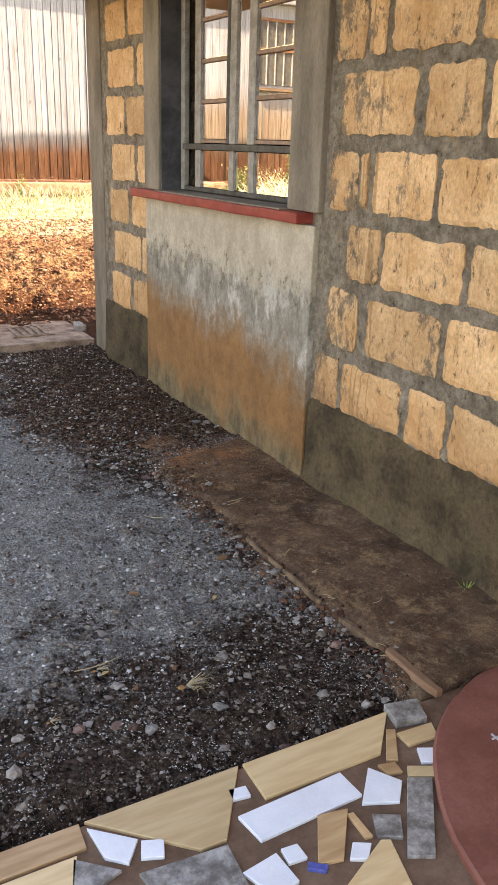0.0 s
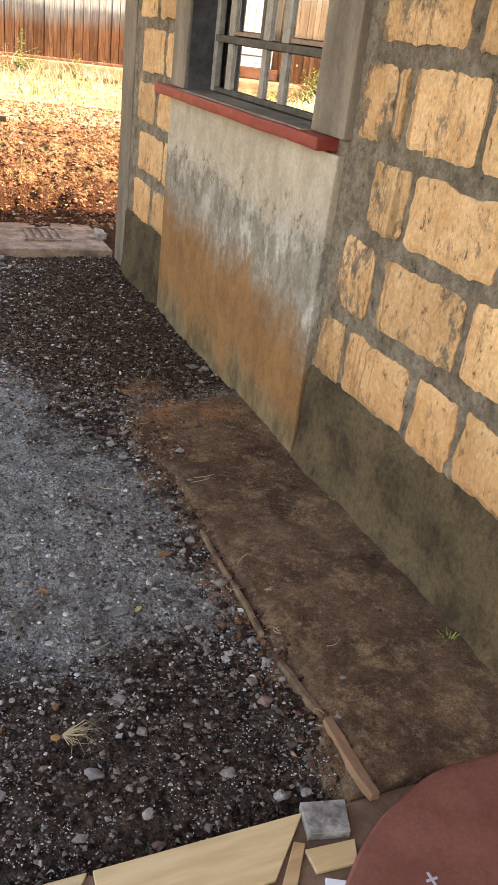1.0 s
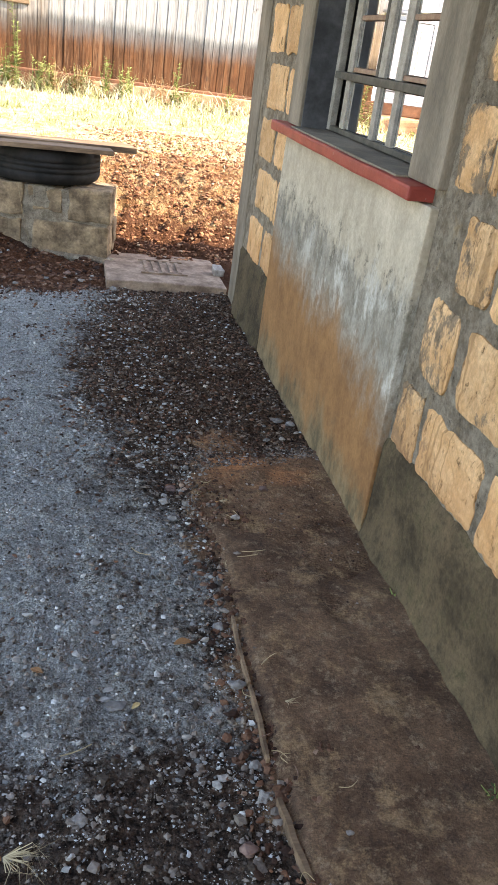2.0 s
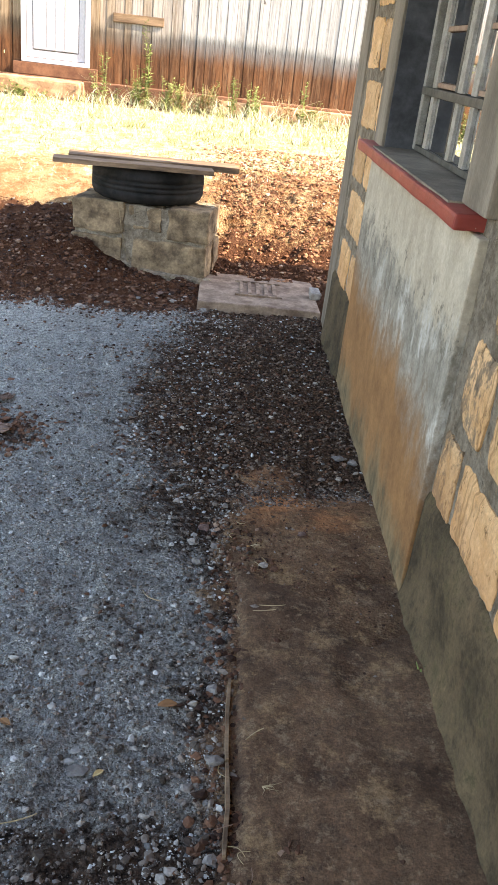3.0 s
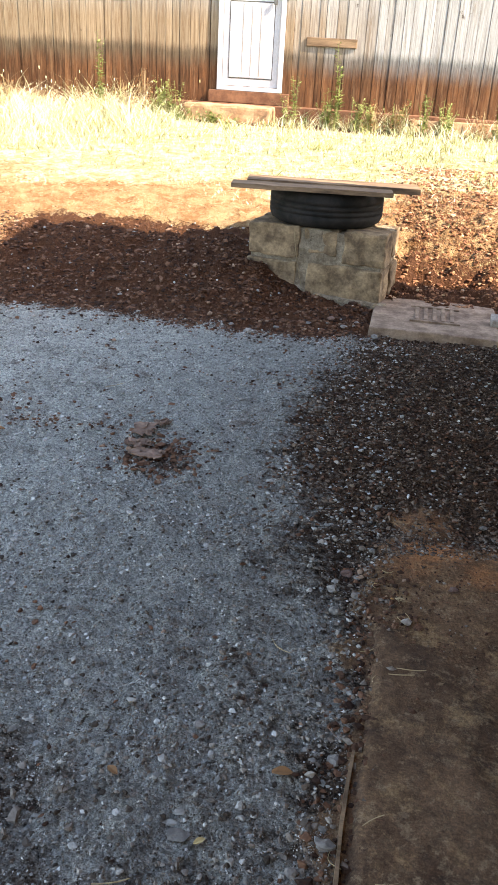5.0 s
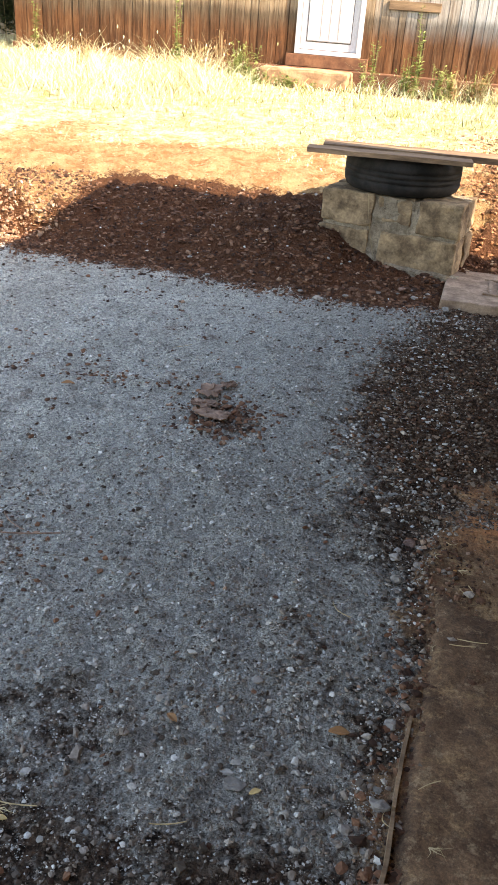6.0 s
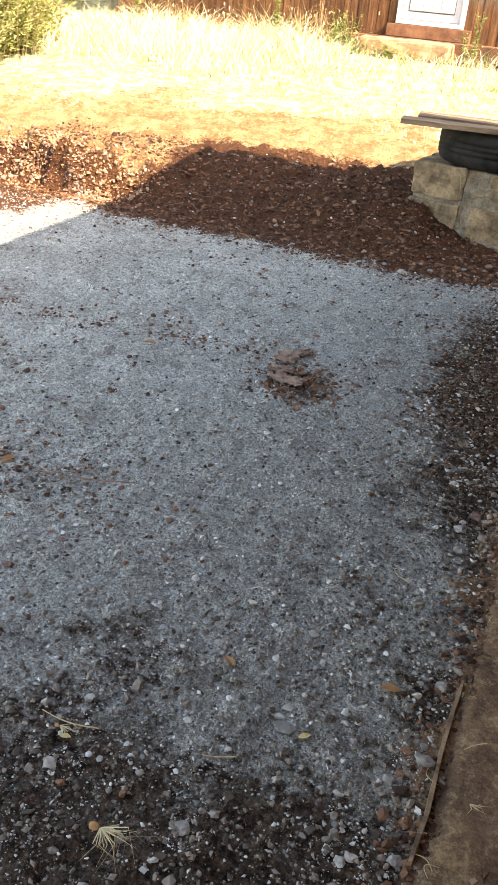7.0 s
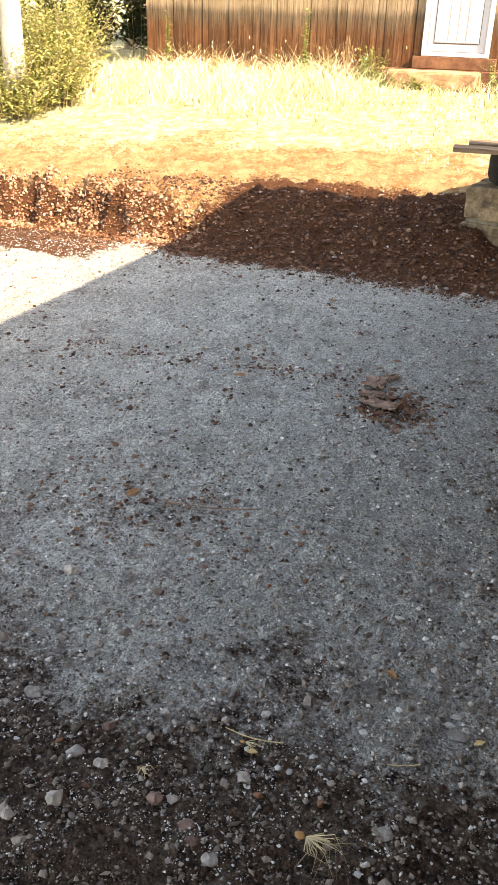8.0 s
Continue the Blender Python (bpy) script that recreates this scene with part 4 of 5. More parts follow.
frame_ob = part("door_frame", boxes((DOOR0, DOOR0 + 0.05, SHED - 0.03, SHED + 0.04, DOOR_Z, DOOR_Z + 1.93), (DOOR1 - 0.05, DOOR1, SHED - 0.03, SHED + 0.04, DOOR_Z, DOOR_Z + 1.93),
                (DOOR0 + 0.051, DOOR1 - 0.051, SHED - 0.03, SHED + 0.04, DOOR_Z + 1.87, DOOR_Z + 1.93), (DOOR0 + 0.051, DOOR1 - 0.051, SHED - 0.03, SHED + 0.04, DOOR_Z, DOOR_Z + 0.045), bevel=0.004), M_DOOR, shed, "white-painted frame")
for x0, x1 in ((DOOR0 - 0.095, DOOR0 - 0.003), (DOOR1 + 0.003, DOOR1 + 0.095)):
    part("door_post", boxes((x0, x1, SHED + 0.004, SHED + 0.05, SHED_Z0, DOOR_Z + 1.97), bevel=0.004), M_PLANK, shed, "brown timber post")
part("threshold", boxes((DOOR0 - 0.09, DOOR1 + 0.09, SHED - 0.05, SHED + 0.02, SHED_Z0 + 0.005, DOOR_Z - 0.004), bevel=0.006), M_LEDGE, shed, "split red-brown timber threshold")
part("rail", boxes((-0.10, 0.46, SHED - 0.012, SHED + 0.015, 1.595, 1.685), bevel=0.008), M_BOARD, shed, "short brown plank nailed on")
# Opaque dark sheet over the planks; its colour stands for the unlit interior.
shed_window = part("window", boxes((-2.86, -2.05, SHED - 0.004, SHED + 0.012, 2.27, 3.08)), M_DARKSTEEL, shed, "dark sheet for an unlit window, with iron bars")
for x0, x1, z0, z1 in ((-2.90, -2.86, 2.23, 3.12), (-2.05, -2.01, 2.23, 3.12), (-2.86, -2.05, 3.08, 3.12), (-2.86, -2.05, 2.70, 2.745)):
    part("window_frame", boxes((x0, x1, SHED - 0.024, SHED + 0.014, z0, z1), bevel=0.003), M_BROWNWOOD, shed_window)
for k in range(5):
    part("window_bar", boxes((-2.74 + 0.14 * k, -2.725 + 0.14 * k, SHED - 0.016, SHED - 0.005, 2.27, 3.08)), M_STEEL, shed_window)
part("window_sill", boxes((-2.95, -1.96, SHED - 0.07, SHED + 0.014, 2.185, 2.228), bevel=0.005), M_BOARD, shed_window)
lone("door_step", rough_box(-1.37, -0.38, SHED - 0.46, SHED - 0.09, 0.60, 0.955, 4, 0.014, 60.0, 0.03), M_SUNLEDGE, "crumbling pale mud-stained step below the shed door", "step")

# ---- plants ----
def blades(name, rng, spots, tall, wide, lean, material, label, category, heads=False):
    """Grass: narrow bent blades at the given spots."""
    verts, faces = [], []
    for x, y, k in spots:
        z = height(x, y) - 0.01
        h = tall * k * rng.uniform(0.5, 1.15)
        a, b = rng.uniform(0, math.tau), rng.uniform(0, math.tau)
        dx, dy = math.cos(a) * wide, math.sin(a) * wide
        lx, ly = math.cos(b) * h * lean * rng.random(), math.sin(b) * h * lean * rng.random()
        i = len(verts)
        verts += [(x - dx, y - dy, z), (x + dx, y + dy, z), (x + lx * 0.35 + dx * 0.8, y + ly * 0.35 + dy * 0.8, z + h * 0.6), (x + lx * 0.35 - dx * 0.8, y + ly * 0.35 - dy * 0.8, z + h * 0.6),
                  (x + lx, y + ly, z + h)]
        faces += [(i, i + 1, i + 2, i + 3), (i + 3, i + 2, i + 4)]
        if heads and rng.random() < 0.10:
            j = len(verts)
            s = h * 0.03
            tx, ty, tz = x + lx, y + ly, z + h
            verts += [(tx - s * 0.3, ty, tz - s), (tx + s * 0.3, ty, tz - s), (tx + s * 0.35, ty + s * 0.3, tz + s * 0.4), (tx, ty, tz + s * 1.6), (tx - s * 0.35, ty - s * 0.3, tz + s * 0.4)]
            faces += [(j, j + 1, j + 2, j + 3, j + 4)]
    return tagged(from_arrays(name, verts, faces, material), label, category, kind="stuff")


def weed(name, rng, x, y, tall, stems, leaf, material, label, category, reach=0.10, base=None, group="", stalk=None, dense=0.014):
    """A leafy plant: stems with many small pointed leaves, as two parts."""
    z = (height(x, y) if base is None else base) - 0.01
    holder = thing(name, (x, y, z), label, category, group)
    sv, sf, lv, lf = [], [], [], []
    for _ in range(stems):
        a, d = rng.uniform(0, math.tau), rng.uniform(0, reach)
        bx, by = math.cos(a) * d * 0.5, math.sin(a) * d * 0.5
        tx, ty, h = math.cos(a) * d * 1.5, math.sin(a) * d * 1.5, tall * rng.uniform(0.55, 1.0)
        i = len(sv)
        r = 0.004
        for k, t in enumerate((0.0, 0.5, 1.0)):
            px, py, pz = bx + (tx - bx) * t * t, by + (ty - by) * t * t, h * t
            q = r * (1 - 0.7 * t)
            sv += [(px - q, py - q, pz), (px + q, py - q, pz), (px, py + q, pz)]
        for k in (0, 3):
            for e in range(3):
                sf.append((i + k + e, i + k + (e + 1) % 3, i + k + 3 + (e + 1) % 3, i + k + 3 + e))
        for _ in range(int(h / dense)):
            t = rng.uniform(0.15, 1.03)
            px, py, pz = bx + (tx - bx) * t * t, by + (ty - by) * t * t, h * t
            px, py, pz = px + rng.gauss(0, reach * 0.16), py + rng.gauss(0, reach * 0.16), pz + rng.gauss(0, reach * 0.1)
            b, up = rng.uniform(0, math.tau), rng.uniform(-0.2, 0.8)
            L = leaf * rng.uniform(0.5, 1.1) * (1.15 - 0.6 * t)
            ux, uy, uz = math.cos(b) * L, math.sin(b) * L, up * L
            wx, wy = -math.sin(b) * L * 0.22, math.cos(b) * L * 0.22
            j = len(lv)
            lv += [(px, py, pz), (px + ux * 0.5 + wx, py + uy * 0.5 + wy, pz + uz * 0.6), (px + ux, py + uy, pz + uz * 0.7), (px + ux * 0.5 - wx, py + uy * 0.5 - wy, pz + uz * 0.6)]
            lf.append((j, j + 1, j + 2, j + 3))
    s = tagged(from_arrays("stem", sv, sf, stalk or M_STRAW), kind="stuff")
    f = tagged(from_arrays("foliage", lv, lf, material), kind="stuff")
    s.parent = f.parent = holder
    return holder


rng = random.Random(7)
lawn = []
while len(lawn) < 34000:
    x, y = rng.uniform(-7.0, 4.2), rng.uniform(7.5, 10.88)
    if x > -1.5 and y > 10.35 and rng.random() < 0.8:
        continue
    if fbm(x, y, 1.4, 8.0) > rng.uniform(-0.9, 0.7) - (y - 9.6) * 0.45:
        lawn.append((x, y, 0.25 + 0.9 * step(y, 9.0, 10.5) * rng.random() * (0.5 + 0.5 * step(-x, 1.2, 2.2))))
blades("dry_grass", rng, lawn, 0.16, 0.0030, 1.5, M_DRYGRASS, "short sun-bleached yellow grass across the yard", "grass")
tuft = []
for _ in range(420):
    cx, cy = rng.uniform(-4.6, 4.2), rng.uniform(10.2, 10.85)
    if -1.5 < cx < -0.25 or (cx > -0.25 and rng.random() < 0.6):
        continue
    left = step(-cx, 0.8, 2.0)
    cy -= left * rng.random() * 1.5
    k = rng.uniform(0.25, 1.0) * (0.6 + 0.4 * left)
    for _ in range(int(14 + 18 * left)):
        tuft.append((cx + rng.gauss(0, 0.13), cy + rng.gauss(0, 0.10), k * rng.uniform(0.6, 1.2)))
blades("tall_dry_grass", rng, tuft, 0.40, 0.0032, 2.3, M_DRYGRASS, "tall dry seeding grass along the shed footing", "grass", heads=True)
WEED = "leafy green weed growing beside the shed footing"
for _ in range(46):
    x = rng.uniform(-3.2, 4.0) if rng.random() < 0.4 else rng.choice((-1.75, -1.6, 0.2, 1.3, 2.4)) + rng.gauss(0, 0.25)
    y = rng.uniform(10.45, 10.80) if not -1.45 < x < -0.3 else 10.42
    weed("weed", rng, x, y, rng.uniform(0.15, 0.42) * (0.45 if -1.45 < x < -0.3 else 1.0), rng.randint(3, 7), 0.07, M_GREEN, WEED, "weed", 0.09, group="weeds along the shed", stalk=M_GREEN, dense=0.015)
for x, y, tall in ((-2.35, 10.55, 0.85), (0.35, 10.6, 1.05), (-0.12, 10.62, 0.70), (-4.1, 10.5, 0.75), (2.05, 10.6, 0.5)):
    weed("tall_weed", rng, x, y, tall, 3, 0.075, M_GREEN, "tall single-stemmed weed in front of the shed planks", "weed", 0.05, group="weeds along the shed", stalk=M_GREEN, dense=0.011)
clump = []
for _ in range(420):
    cx, cy = rng.uniform(-4.6, 3.6), rng.uniform(8.3, 10.5)
    k = rng.uniform(0.15, 0.5) * (0.5 + 0.5 * step(cy, 8.5, 10.0))
    for _ in range(10):
        clump.append((cx + rng.gauss(0, 0.05), cy + rng.gauss(0, 0.05), k * rng.uniform(0.5, 1.2)))
blades("green_grass_tufts", rng, clump, 0.28, 0.0045, 2.2, M_BUSH, "small yellow-green tufts dotted through the dry grass", "grass")
for x, y, tall in ((-2.0, 10.45, 0.42), (-1.85, 10.6, 0.5), (0.75, 10.5, 0.3), (1.0, 10.55, 0.32), (-3.4, 10.4, 0.4), (1.9, 10.5, 0.3)):
    weed("withered_weed", rng, x, y, tall, 16, 0.05, M_DEADLEAF, "withered rust-brown weed beside the shed footing", "weed", 0.16, group="withered weeds")
BUSH = "shoulder-high sunlit bush of yellow-green leafy stems"
for x, y, tall in ((-4.55, 7.95, 0.5), (-4.55, 8.3, 0.7), (-5.1, 8.75, 0.9), (-4.45, 8.6, 0.85), (-4.75, 8.95, 1.0), (-5.3, 7.95, 0.55), (-5.5, 9.1, 1.0), (-4.6, 9.2, 0.95), (-5.7, 8.6, 1.0), (-5.0, 9.6, 1.1), (-5.7, 9.5, 1.1)):
    weed("bush", rng, x, y, tall, 52, 0.085, M_BUSH, BUSH, "bush", 0.42, dense=0.010, group="bushes at the shed corner")


def limb(bm, a, b, r0, r1, n=9):
    way = (b - a).normalized()
    side = way.orthogonal().normalized()
    other = way.cross(side)
    rings = []
    for k in range(5):
        t = k / 4
        c = a.lerp(b, t) + noise.noise_vector(a * 3 + Vector((0, 0, t * 2))) * r0 * 0.4 * (t * (1 - t) * 4)
        r = r0 + (r1 - r0) * t
        rings.append([bm.verts.new(c + (side * math.cos(math.tau * i / n) + other * math.sin(math.tau * i / n)) * r) for i in range(n)])
    for p, q in zip(rings, rings[1:]):
        for i in range(n):
            bm.faces.new((p[i], p[(i + 1) % n], q[(i + 1) % n], q[i]))


def tree(name, x, y, tall, girth, spread_r, leaves, material, label, seed):
    rng = random.Random(seed)
    z = height(x, y) - 0.1
    holder = thing(name, (x, y, z), label, "tree")
    base, fork = Vector((x, y, z)), Vector((x + rng.uniform(-0.2, 0.2), y, z + tall * 0.5))
    bm = bmesh.new()
    limb(bm, base, fork, girth, girth * 0.7, 12)
    ends = []
    for i in range(7):
        a = math.tau * i / 7 + rng.uniform(-0.3, 0.3)
        e = fork + Vector((math.cos(a) * spread_r * rng.uniform(0.5, 0.9), math.sin(a) * spread_r * rng.uniform(0.5, 0.9), tall * rng.uniform(0.15, 0.5)))
        limb(bm, fork - Vector((0, 0, 0.1)), e, girth * 0.4, girth * 0.08, 6)
        ends.append(e)
    part("trunk", bm, M_BARK, holder, smooth=True)
    lv, lf = [], []
    for _ in range(leaves):
        e = rng.choice(ends)
        p = e + Vector((rng.gauss(0, 1), rng.gauss(0, 1), rng.gauss(0, 0.8))) * spread_r * 0.27 - Vector((x, y, z))
        u = Vector((rng.gauss(0, 1), rng.gauss(0, 1), rng.gauss(0, 1))).normalized()
        v = u.orthogonal().normalized()
        s = rng.uniform(0.07, 0.16)
        j = len(lv)
        lv += [p - u * s, p + v * s * 0.4, p + u * s, p - v * s * 0.4]
        lf.append((j, j + 1, j + 2, j + 3))
    crown = from_arrays("crown", lv, lf, material)
    crown.parent = holder
    return holder


tree("tree", -4.66, 8.22, 5.0, 0.12, 1.8, 5000, M_DARKLEAF, "tree with a pale sunlit trunk beside the bushes", 5)
for i, (x, y, tall) in enumerate(((-7.5, 15.5, 5.0), (-10.0, 14.5, 5.5), (-5.8, 17.5, 6.0), (-12.5, 13.0, 5.0), (-9.0, 19.0, 7.0))):
    tree("tree", x, y, tall, 0.16, 2.4, 7000, M_DARKLEAF, "dark leafy tree behind the shed", 20 + i)
for i in range(16):
    weed("shrub", rng, -13.5 + i * 0.62, 13.2 + rng.uniform(-0.5, 0.8), rng.uniform(1.3, 2.2), 30, 0.16, M_DARKLEAF, "dark green shrub in the hedge behind the shed", "shrub", 0.55, group="hedge behind the shed")

# ---- loose stones ----
OCTA_V = np.array([(1, 0, 0), (-1, 0, 0), (0, 1, 0), (0, -1, 0), (0, 0, 1), (0, 0, -1)], float)
OCTA_F = np.array([(0, 2, 4), (2, 1, 4), (1, 3, 4), (3, 0, 4), (2, 0, 5), (1, 2, 5), (3, 1, 5), (0, 3, 5)])


GOLD = (1 + 5 ** 0.5) / 2
ICO_V = np.array([(a * s, b * u, 0)[k:] + (a * s, b * u, 0)[:k] for k in range(3) for a, b in ((1, GOLD),) for s in (-1, 1) for u in (-1, 1)], float) / 1.9
ICO_F = np.array([(i, j, k) for i in range(12) for j in range(i + 1, 12) for k in range(j + 1, 12)
                  if max(np.linalg.norm(ICO_V[i] - ICO_V[j]), np.linalg.norm(ICO_V[j] - ICO_V[k]), np.linalg.norm(ICO_V[i] - ICO_V[k])) < 1.2])


def scatter(name, spots, material, label, category, seed, flat=0.65):
    """Many small broken stones as one mesh."""
    g = np.random.RandomState(seed)
    p = np.array([(x, y, height(x, y)) for x, y, s in spots])
    s = np.array([q[2] for q in spots])
    n = len(p)
    big = s.mean() > 0.0042
    shape, tri = (ICO_V, ICO_F) if big else (OCTA_V, OCTA_F)
    m = len(shape)
    v = shape[None] * g.uniform(0.6, 1.2, (n, m, 1)) * g.uniform(0.6, 1.4, (n, 1, 3)) + g.normal(0, 0.12, (n, m, 3))
    v[:, :, 2] *= flat
    a = g.uniform(0, math.tau, n)
    c, d = np.cos(a)[:, None], np.sin(a)[:, None]
    v = np.stack((v[:, :, 0] * c - v[:, :, 1] * d, v[:, :, 0] * d + v[:, :, 1] * c, v[:, :, 2]), 2)
    v = v * s[:, None, None] + (p + np.stack((0 * s, 0 * s, s * 0.12), 1))[:, None]
    f = (tri[None] + (np.arange(n) * m)[:, None, None]).reshape(-1, 3)
    return tagged(from_arrays(name, v.reshape(-1, 3).tolist(), f.tolist(), material), label, category, kind="stuff")


def pick(count, x0, x1, y0, y1, want, low, high, power, seed):
    """Spots for stones, thinned by want(x, y)."""
    r = random.Random(seed)
    out = []
    while len(out) < count:
        x, y = r.uniform(x0, x1), r.uniform(y0, y1)
        if r.random() < want(x, y):
            out.append((x, y, low + (high - low) * r.random() ** power))
    return out


def on_gravel(x, y):
    if x > 1.40 + 0.04 * fbm(x, y, 5.0) and y < 3.45 + 0.25 * fbm(x, y, 2.0):
        return 0.02
    return 1.0 if y < gravel_edge(x) + 0.03 else 0.0


def coarse(x, y):
    d = zones(x, y)[0]
    return on_gravel(x, y) * (0.08 + 0.92 * (1 - min(1.0, d)))


GRAVEL = "crushed grey gravel lying loose over dark soil"
scatter("gravel", pick(19000, -1.0, 1.94, 1.43, 3.6, lambda x, y: coarse(x, y) * (0.45 + 0.55 * step(y, 1.7, 2.4)) * (0.35 + 0.65 * step(fbm(x, y, 4.0, 21.0), -0.25, 0.25)), 0.0024, 0.0090, 2.8, 1), M_PEBBLE, GRAVEL, "gravel", 1)
scatter("gravel", pick(11000, 0.3, 1.94, 3.3, 5.95, lambda x, y: coarse(x, y) * (0.45 + 0.55 * step(y, 1.7, 2.4)) * (0.35 + 0.65 * step(fbm(x, y, 4.0, 21.0), -0.25, 0.25)), 0.0024, 0.0090, 2.8, 71), M_LOAM, "brown-stained gravel trodden into earth by the wall", "gravel", 71)
scatter("gravel", pick(52000, -3.0, 1.45, 1.6, 5.8, lambda x, y: on_gravel(x, y) * (0.12 + 0.88 * min(1.0, zones(x, y)[0])), 0.0018, 0.0060, 2.2, 2), M_CHIP, "fine grey quarry chips in the dust", "gravel", 2)
scatter("gravel", pick(1300, -2.6, 1.94, 1.43, 5.9, on_gravel, 0.005, 0.0105, 2.6, 3), M_PEBBLE, "larger grey stones among the gravel", "gravel", 3)
scatter("gravel", pick(4500, -2.4, 1.4, 1.7, 5.75, lambda x, y: on_gravel(x, y) * (0.3 + 0.7 * step(fbm(x, y, 3.0, 70.0), -0.2, 0.3)), 0.0036, 0.0090, 2.2, 16), M_CHIP, "small dusty lumps of crushed stone", "gravel", 16)
scatter("gravel", pick(70, -1.4, 1.1, 5.8, 6.9, lambda x, y: 1.0, 0.006, 0.014, 2.0, 17), M_CHIP, "pale pebbles in the red soil", "gravel", 17)
scatter("gravel", pick(330, 1.22, 1.48, 1.5, 3.5, lambda x, y: 1.0, 0.005, 0.0125, 2.0, 13), M_PEBBLE, "larger grey stones along the paved strip", "gravel", 13)
scatter("gravel", pick(34000, -1.0, 1.4, 1.43, 2.7, lambda x, y: on_gravel(x, y) * (0.2 + 0.8 * step(fbm(x, y, 7.0, 60.0), -0.1, 0.3)), 0.0012, 0.0034, 2.0, 15), M_PEBBLE, "fine grey grit strewn over the dark soil", "gravel", 15)
scatter("gravel", pick(19000, -0.9, 1.38, 1.43, 2.6, lambda x, y: on_gravel(x, y) * step(fbm(x, y, 5.0, 80.0), -0.25, 0.40), 0.0012, 0.0036, 2.0, 18), M_CHIP, "patches of pale grit over the dark soil", "gravel", 18)
scatter("gravel", pick(1700, 0.95, 1.94, 3.5, 5.95, lambda x, y: coarse(x, y), 0.005, 0.0135, 2.2, 19), M_LOAM, "larger broken stones in the coarse gravel by the wall", "gravel", 19)
scatter("gravel", pick(260, 0.95, 1.94, 3.5, 5.95, lambda x, y: coarse(x, y), 0.005, 0.0105, 2.2, 20), M_CHIP, "pale broken stones in the coarse gravel by the wall", "gravel", 20)
scatter("soil_clods", pick(900, -2.2, 1.2, 5.75, 6.8, lambda x, y: zones(x, y)[1], 0.010, 0.026, 2.4, 21), M_CLOD, "larger lumps of dark red soil on the bank", "soil", 21)
scatter("soil_crumbs", pick(620, -2.6, 1.4, 1.43, 5.7, lambda x, y: 0.04 + (fbm(x, y, 2.4, 17.0) > 0.22), 0.003, 0.012, 2.4, 14), M_CLOD, "dark crumbs of soil trodden into the gravel", "soil", 14)
scatter("soil_clods", pick(14000, -2.6, 1.35, 5.55, 7.0, lambda x, y: zones(x, y)[1] * (1 - step(y, 6.5, 7.0)), 0.003, 0.016, 3.4, 4), M_CLOD, "crumbs and clods of dark red soil", "soil", 4)
scatter("earth_crumbs", pick(15000, 0.9, 3.6, 6.5, 9.2, lambda x, y: step(x, 0.9, 1.5), 0.0042, 0.020, 3.0, 5), M_MULCH, "dug red earth in crumbs beside the house", "soil", 5)
scatter("earth_crumbs", pick(9000, -5.0, -1.3, 5.8, 6.3, lambda x, y: step(-x, 1.3, 1.7), 0.0035, 0.014, 3.0, 6), M_MULCH, "crumbling red earth along the cut bank", "soil", 6)
M_CUT = pebbles("pale_pinkish_clods", (0.15, 0.072, 0.040), (0.34, 0.215, 0.145), (0.46, 0.34, 0.25))
scatter("bank_clods", pick(5200, -4.6, -1.35, 5.86, 6.2, lambda x, y: step(-x, 1.35, 1.8) * step(fbm(x, y, 3.0, 40.0), -0.25, 0.2), 0.005, 0.018, 2.6, 41), M_CUT, "pale pinkish clods breaking from the cut bank", "soil", 41, 0.9)
scatter("earth_crumbs", pick(3000, -5.0, 1.2, 6.9, 9.0, lambda x, y: 1.0, 0.002, 0.008, 2.5, 8), M_MULCH, "loose red crumbs on the trodden yard", "soil", 8)
scatter("gravel", pick(520, -0.7, 1.36, 1.43, 2.5, lambda x, y: on_gravel(x, y) * (1.1 - 0.9 * step(y, 1.9, 2.5)), 0.005, 0.015, 2.0, 51), M_PEBBLE, "rounded brown and grey stones bedded in dark soil", "gravel", 51)
scatter("gravel", pick(2600, 0.9, 1.94, 3.4, 5.9, lambda x, y: coarse(x, y), 0.004, 0.011, 2.0, 52), M_CLOD, "brown earthy lumps among the coarse gravel", "gravel", 52)
scatter("dust_lumps", pick(3800, -2.6, 1.4, 1.9, 5.7, lambda x, y: on_gravel(x, y) * (0.25 + 0.75 * step(fbm(x, y, 2.2, 61.0), -0.1, 0.35)), 0.005, 0.0135, 2.8, 61), M_LUMP, "dusty lumps of crushed stone half sunk in the gravel", "gravel", 61, 0.5)
scatter("dust_lumps", pick(900, -2.6, 1.4, 1.9, 5.7, lambda x, y: on_gravel(x, y) * step(fbm(x, y, 2.2, 63.0), 0.0, 0.4), 0.005, 0.013, 2.4, 62), M_LUMP, "darker stones half sunk in the gravel dust", "gravel", 62, 0.55)
scatter("soil_crumbs", pick(2600, -2.2, 1.25, 5.2, 5.85, lambda x, y: math.exp(-((y - gravel_edge(x)) ** 2) / 0.02), 0.003, 0.013, 2.4, 53), M_CLOD, "crumbs of red soil spilled over the gravel's edge", "soil", 53)
scatter("soil_crumbs", pick(380, -2.2, 1.3, 2.0, 5.6, lambda x, y: step(fbm(x, y, 3.3, 90.0), 0.1, 0.4), 0.003, 0.010, 2.2, 54), M_CLOD, "brown crumbs trodden into the gravel dust", "soil", 54)
scatter("apron_grit", pick(1500, 1.42, 1.93, 1.5, 3.7, lambda x, y: 0.7 if y > 3.0 else 0.35, 0.002, 0.007, 2.0, 7), M_CLOD, "small crumbs of dirt on the paved strip", "soil", 7)


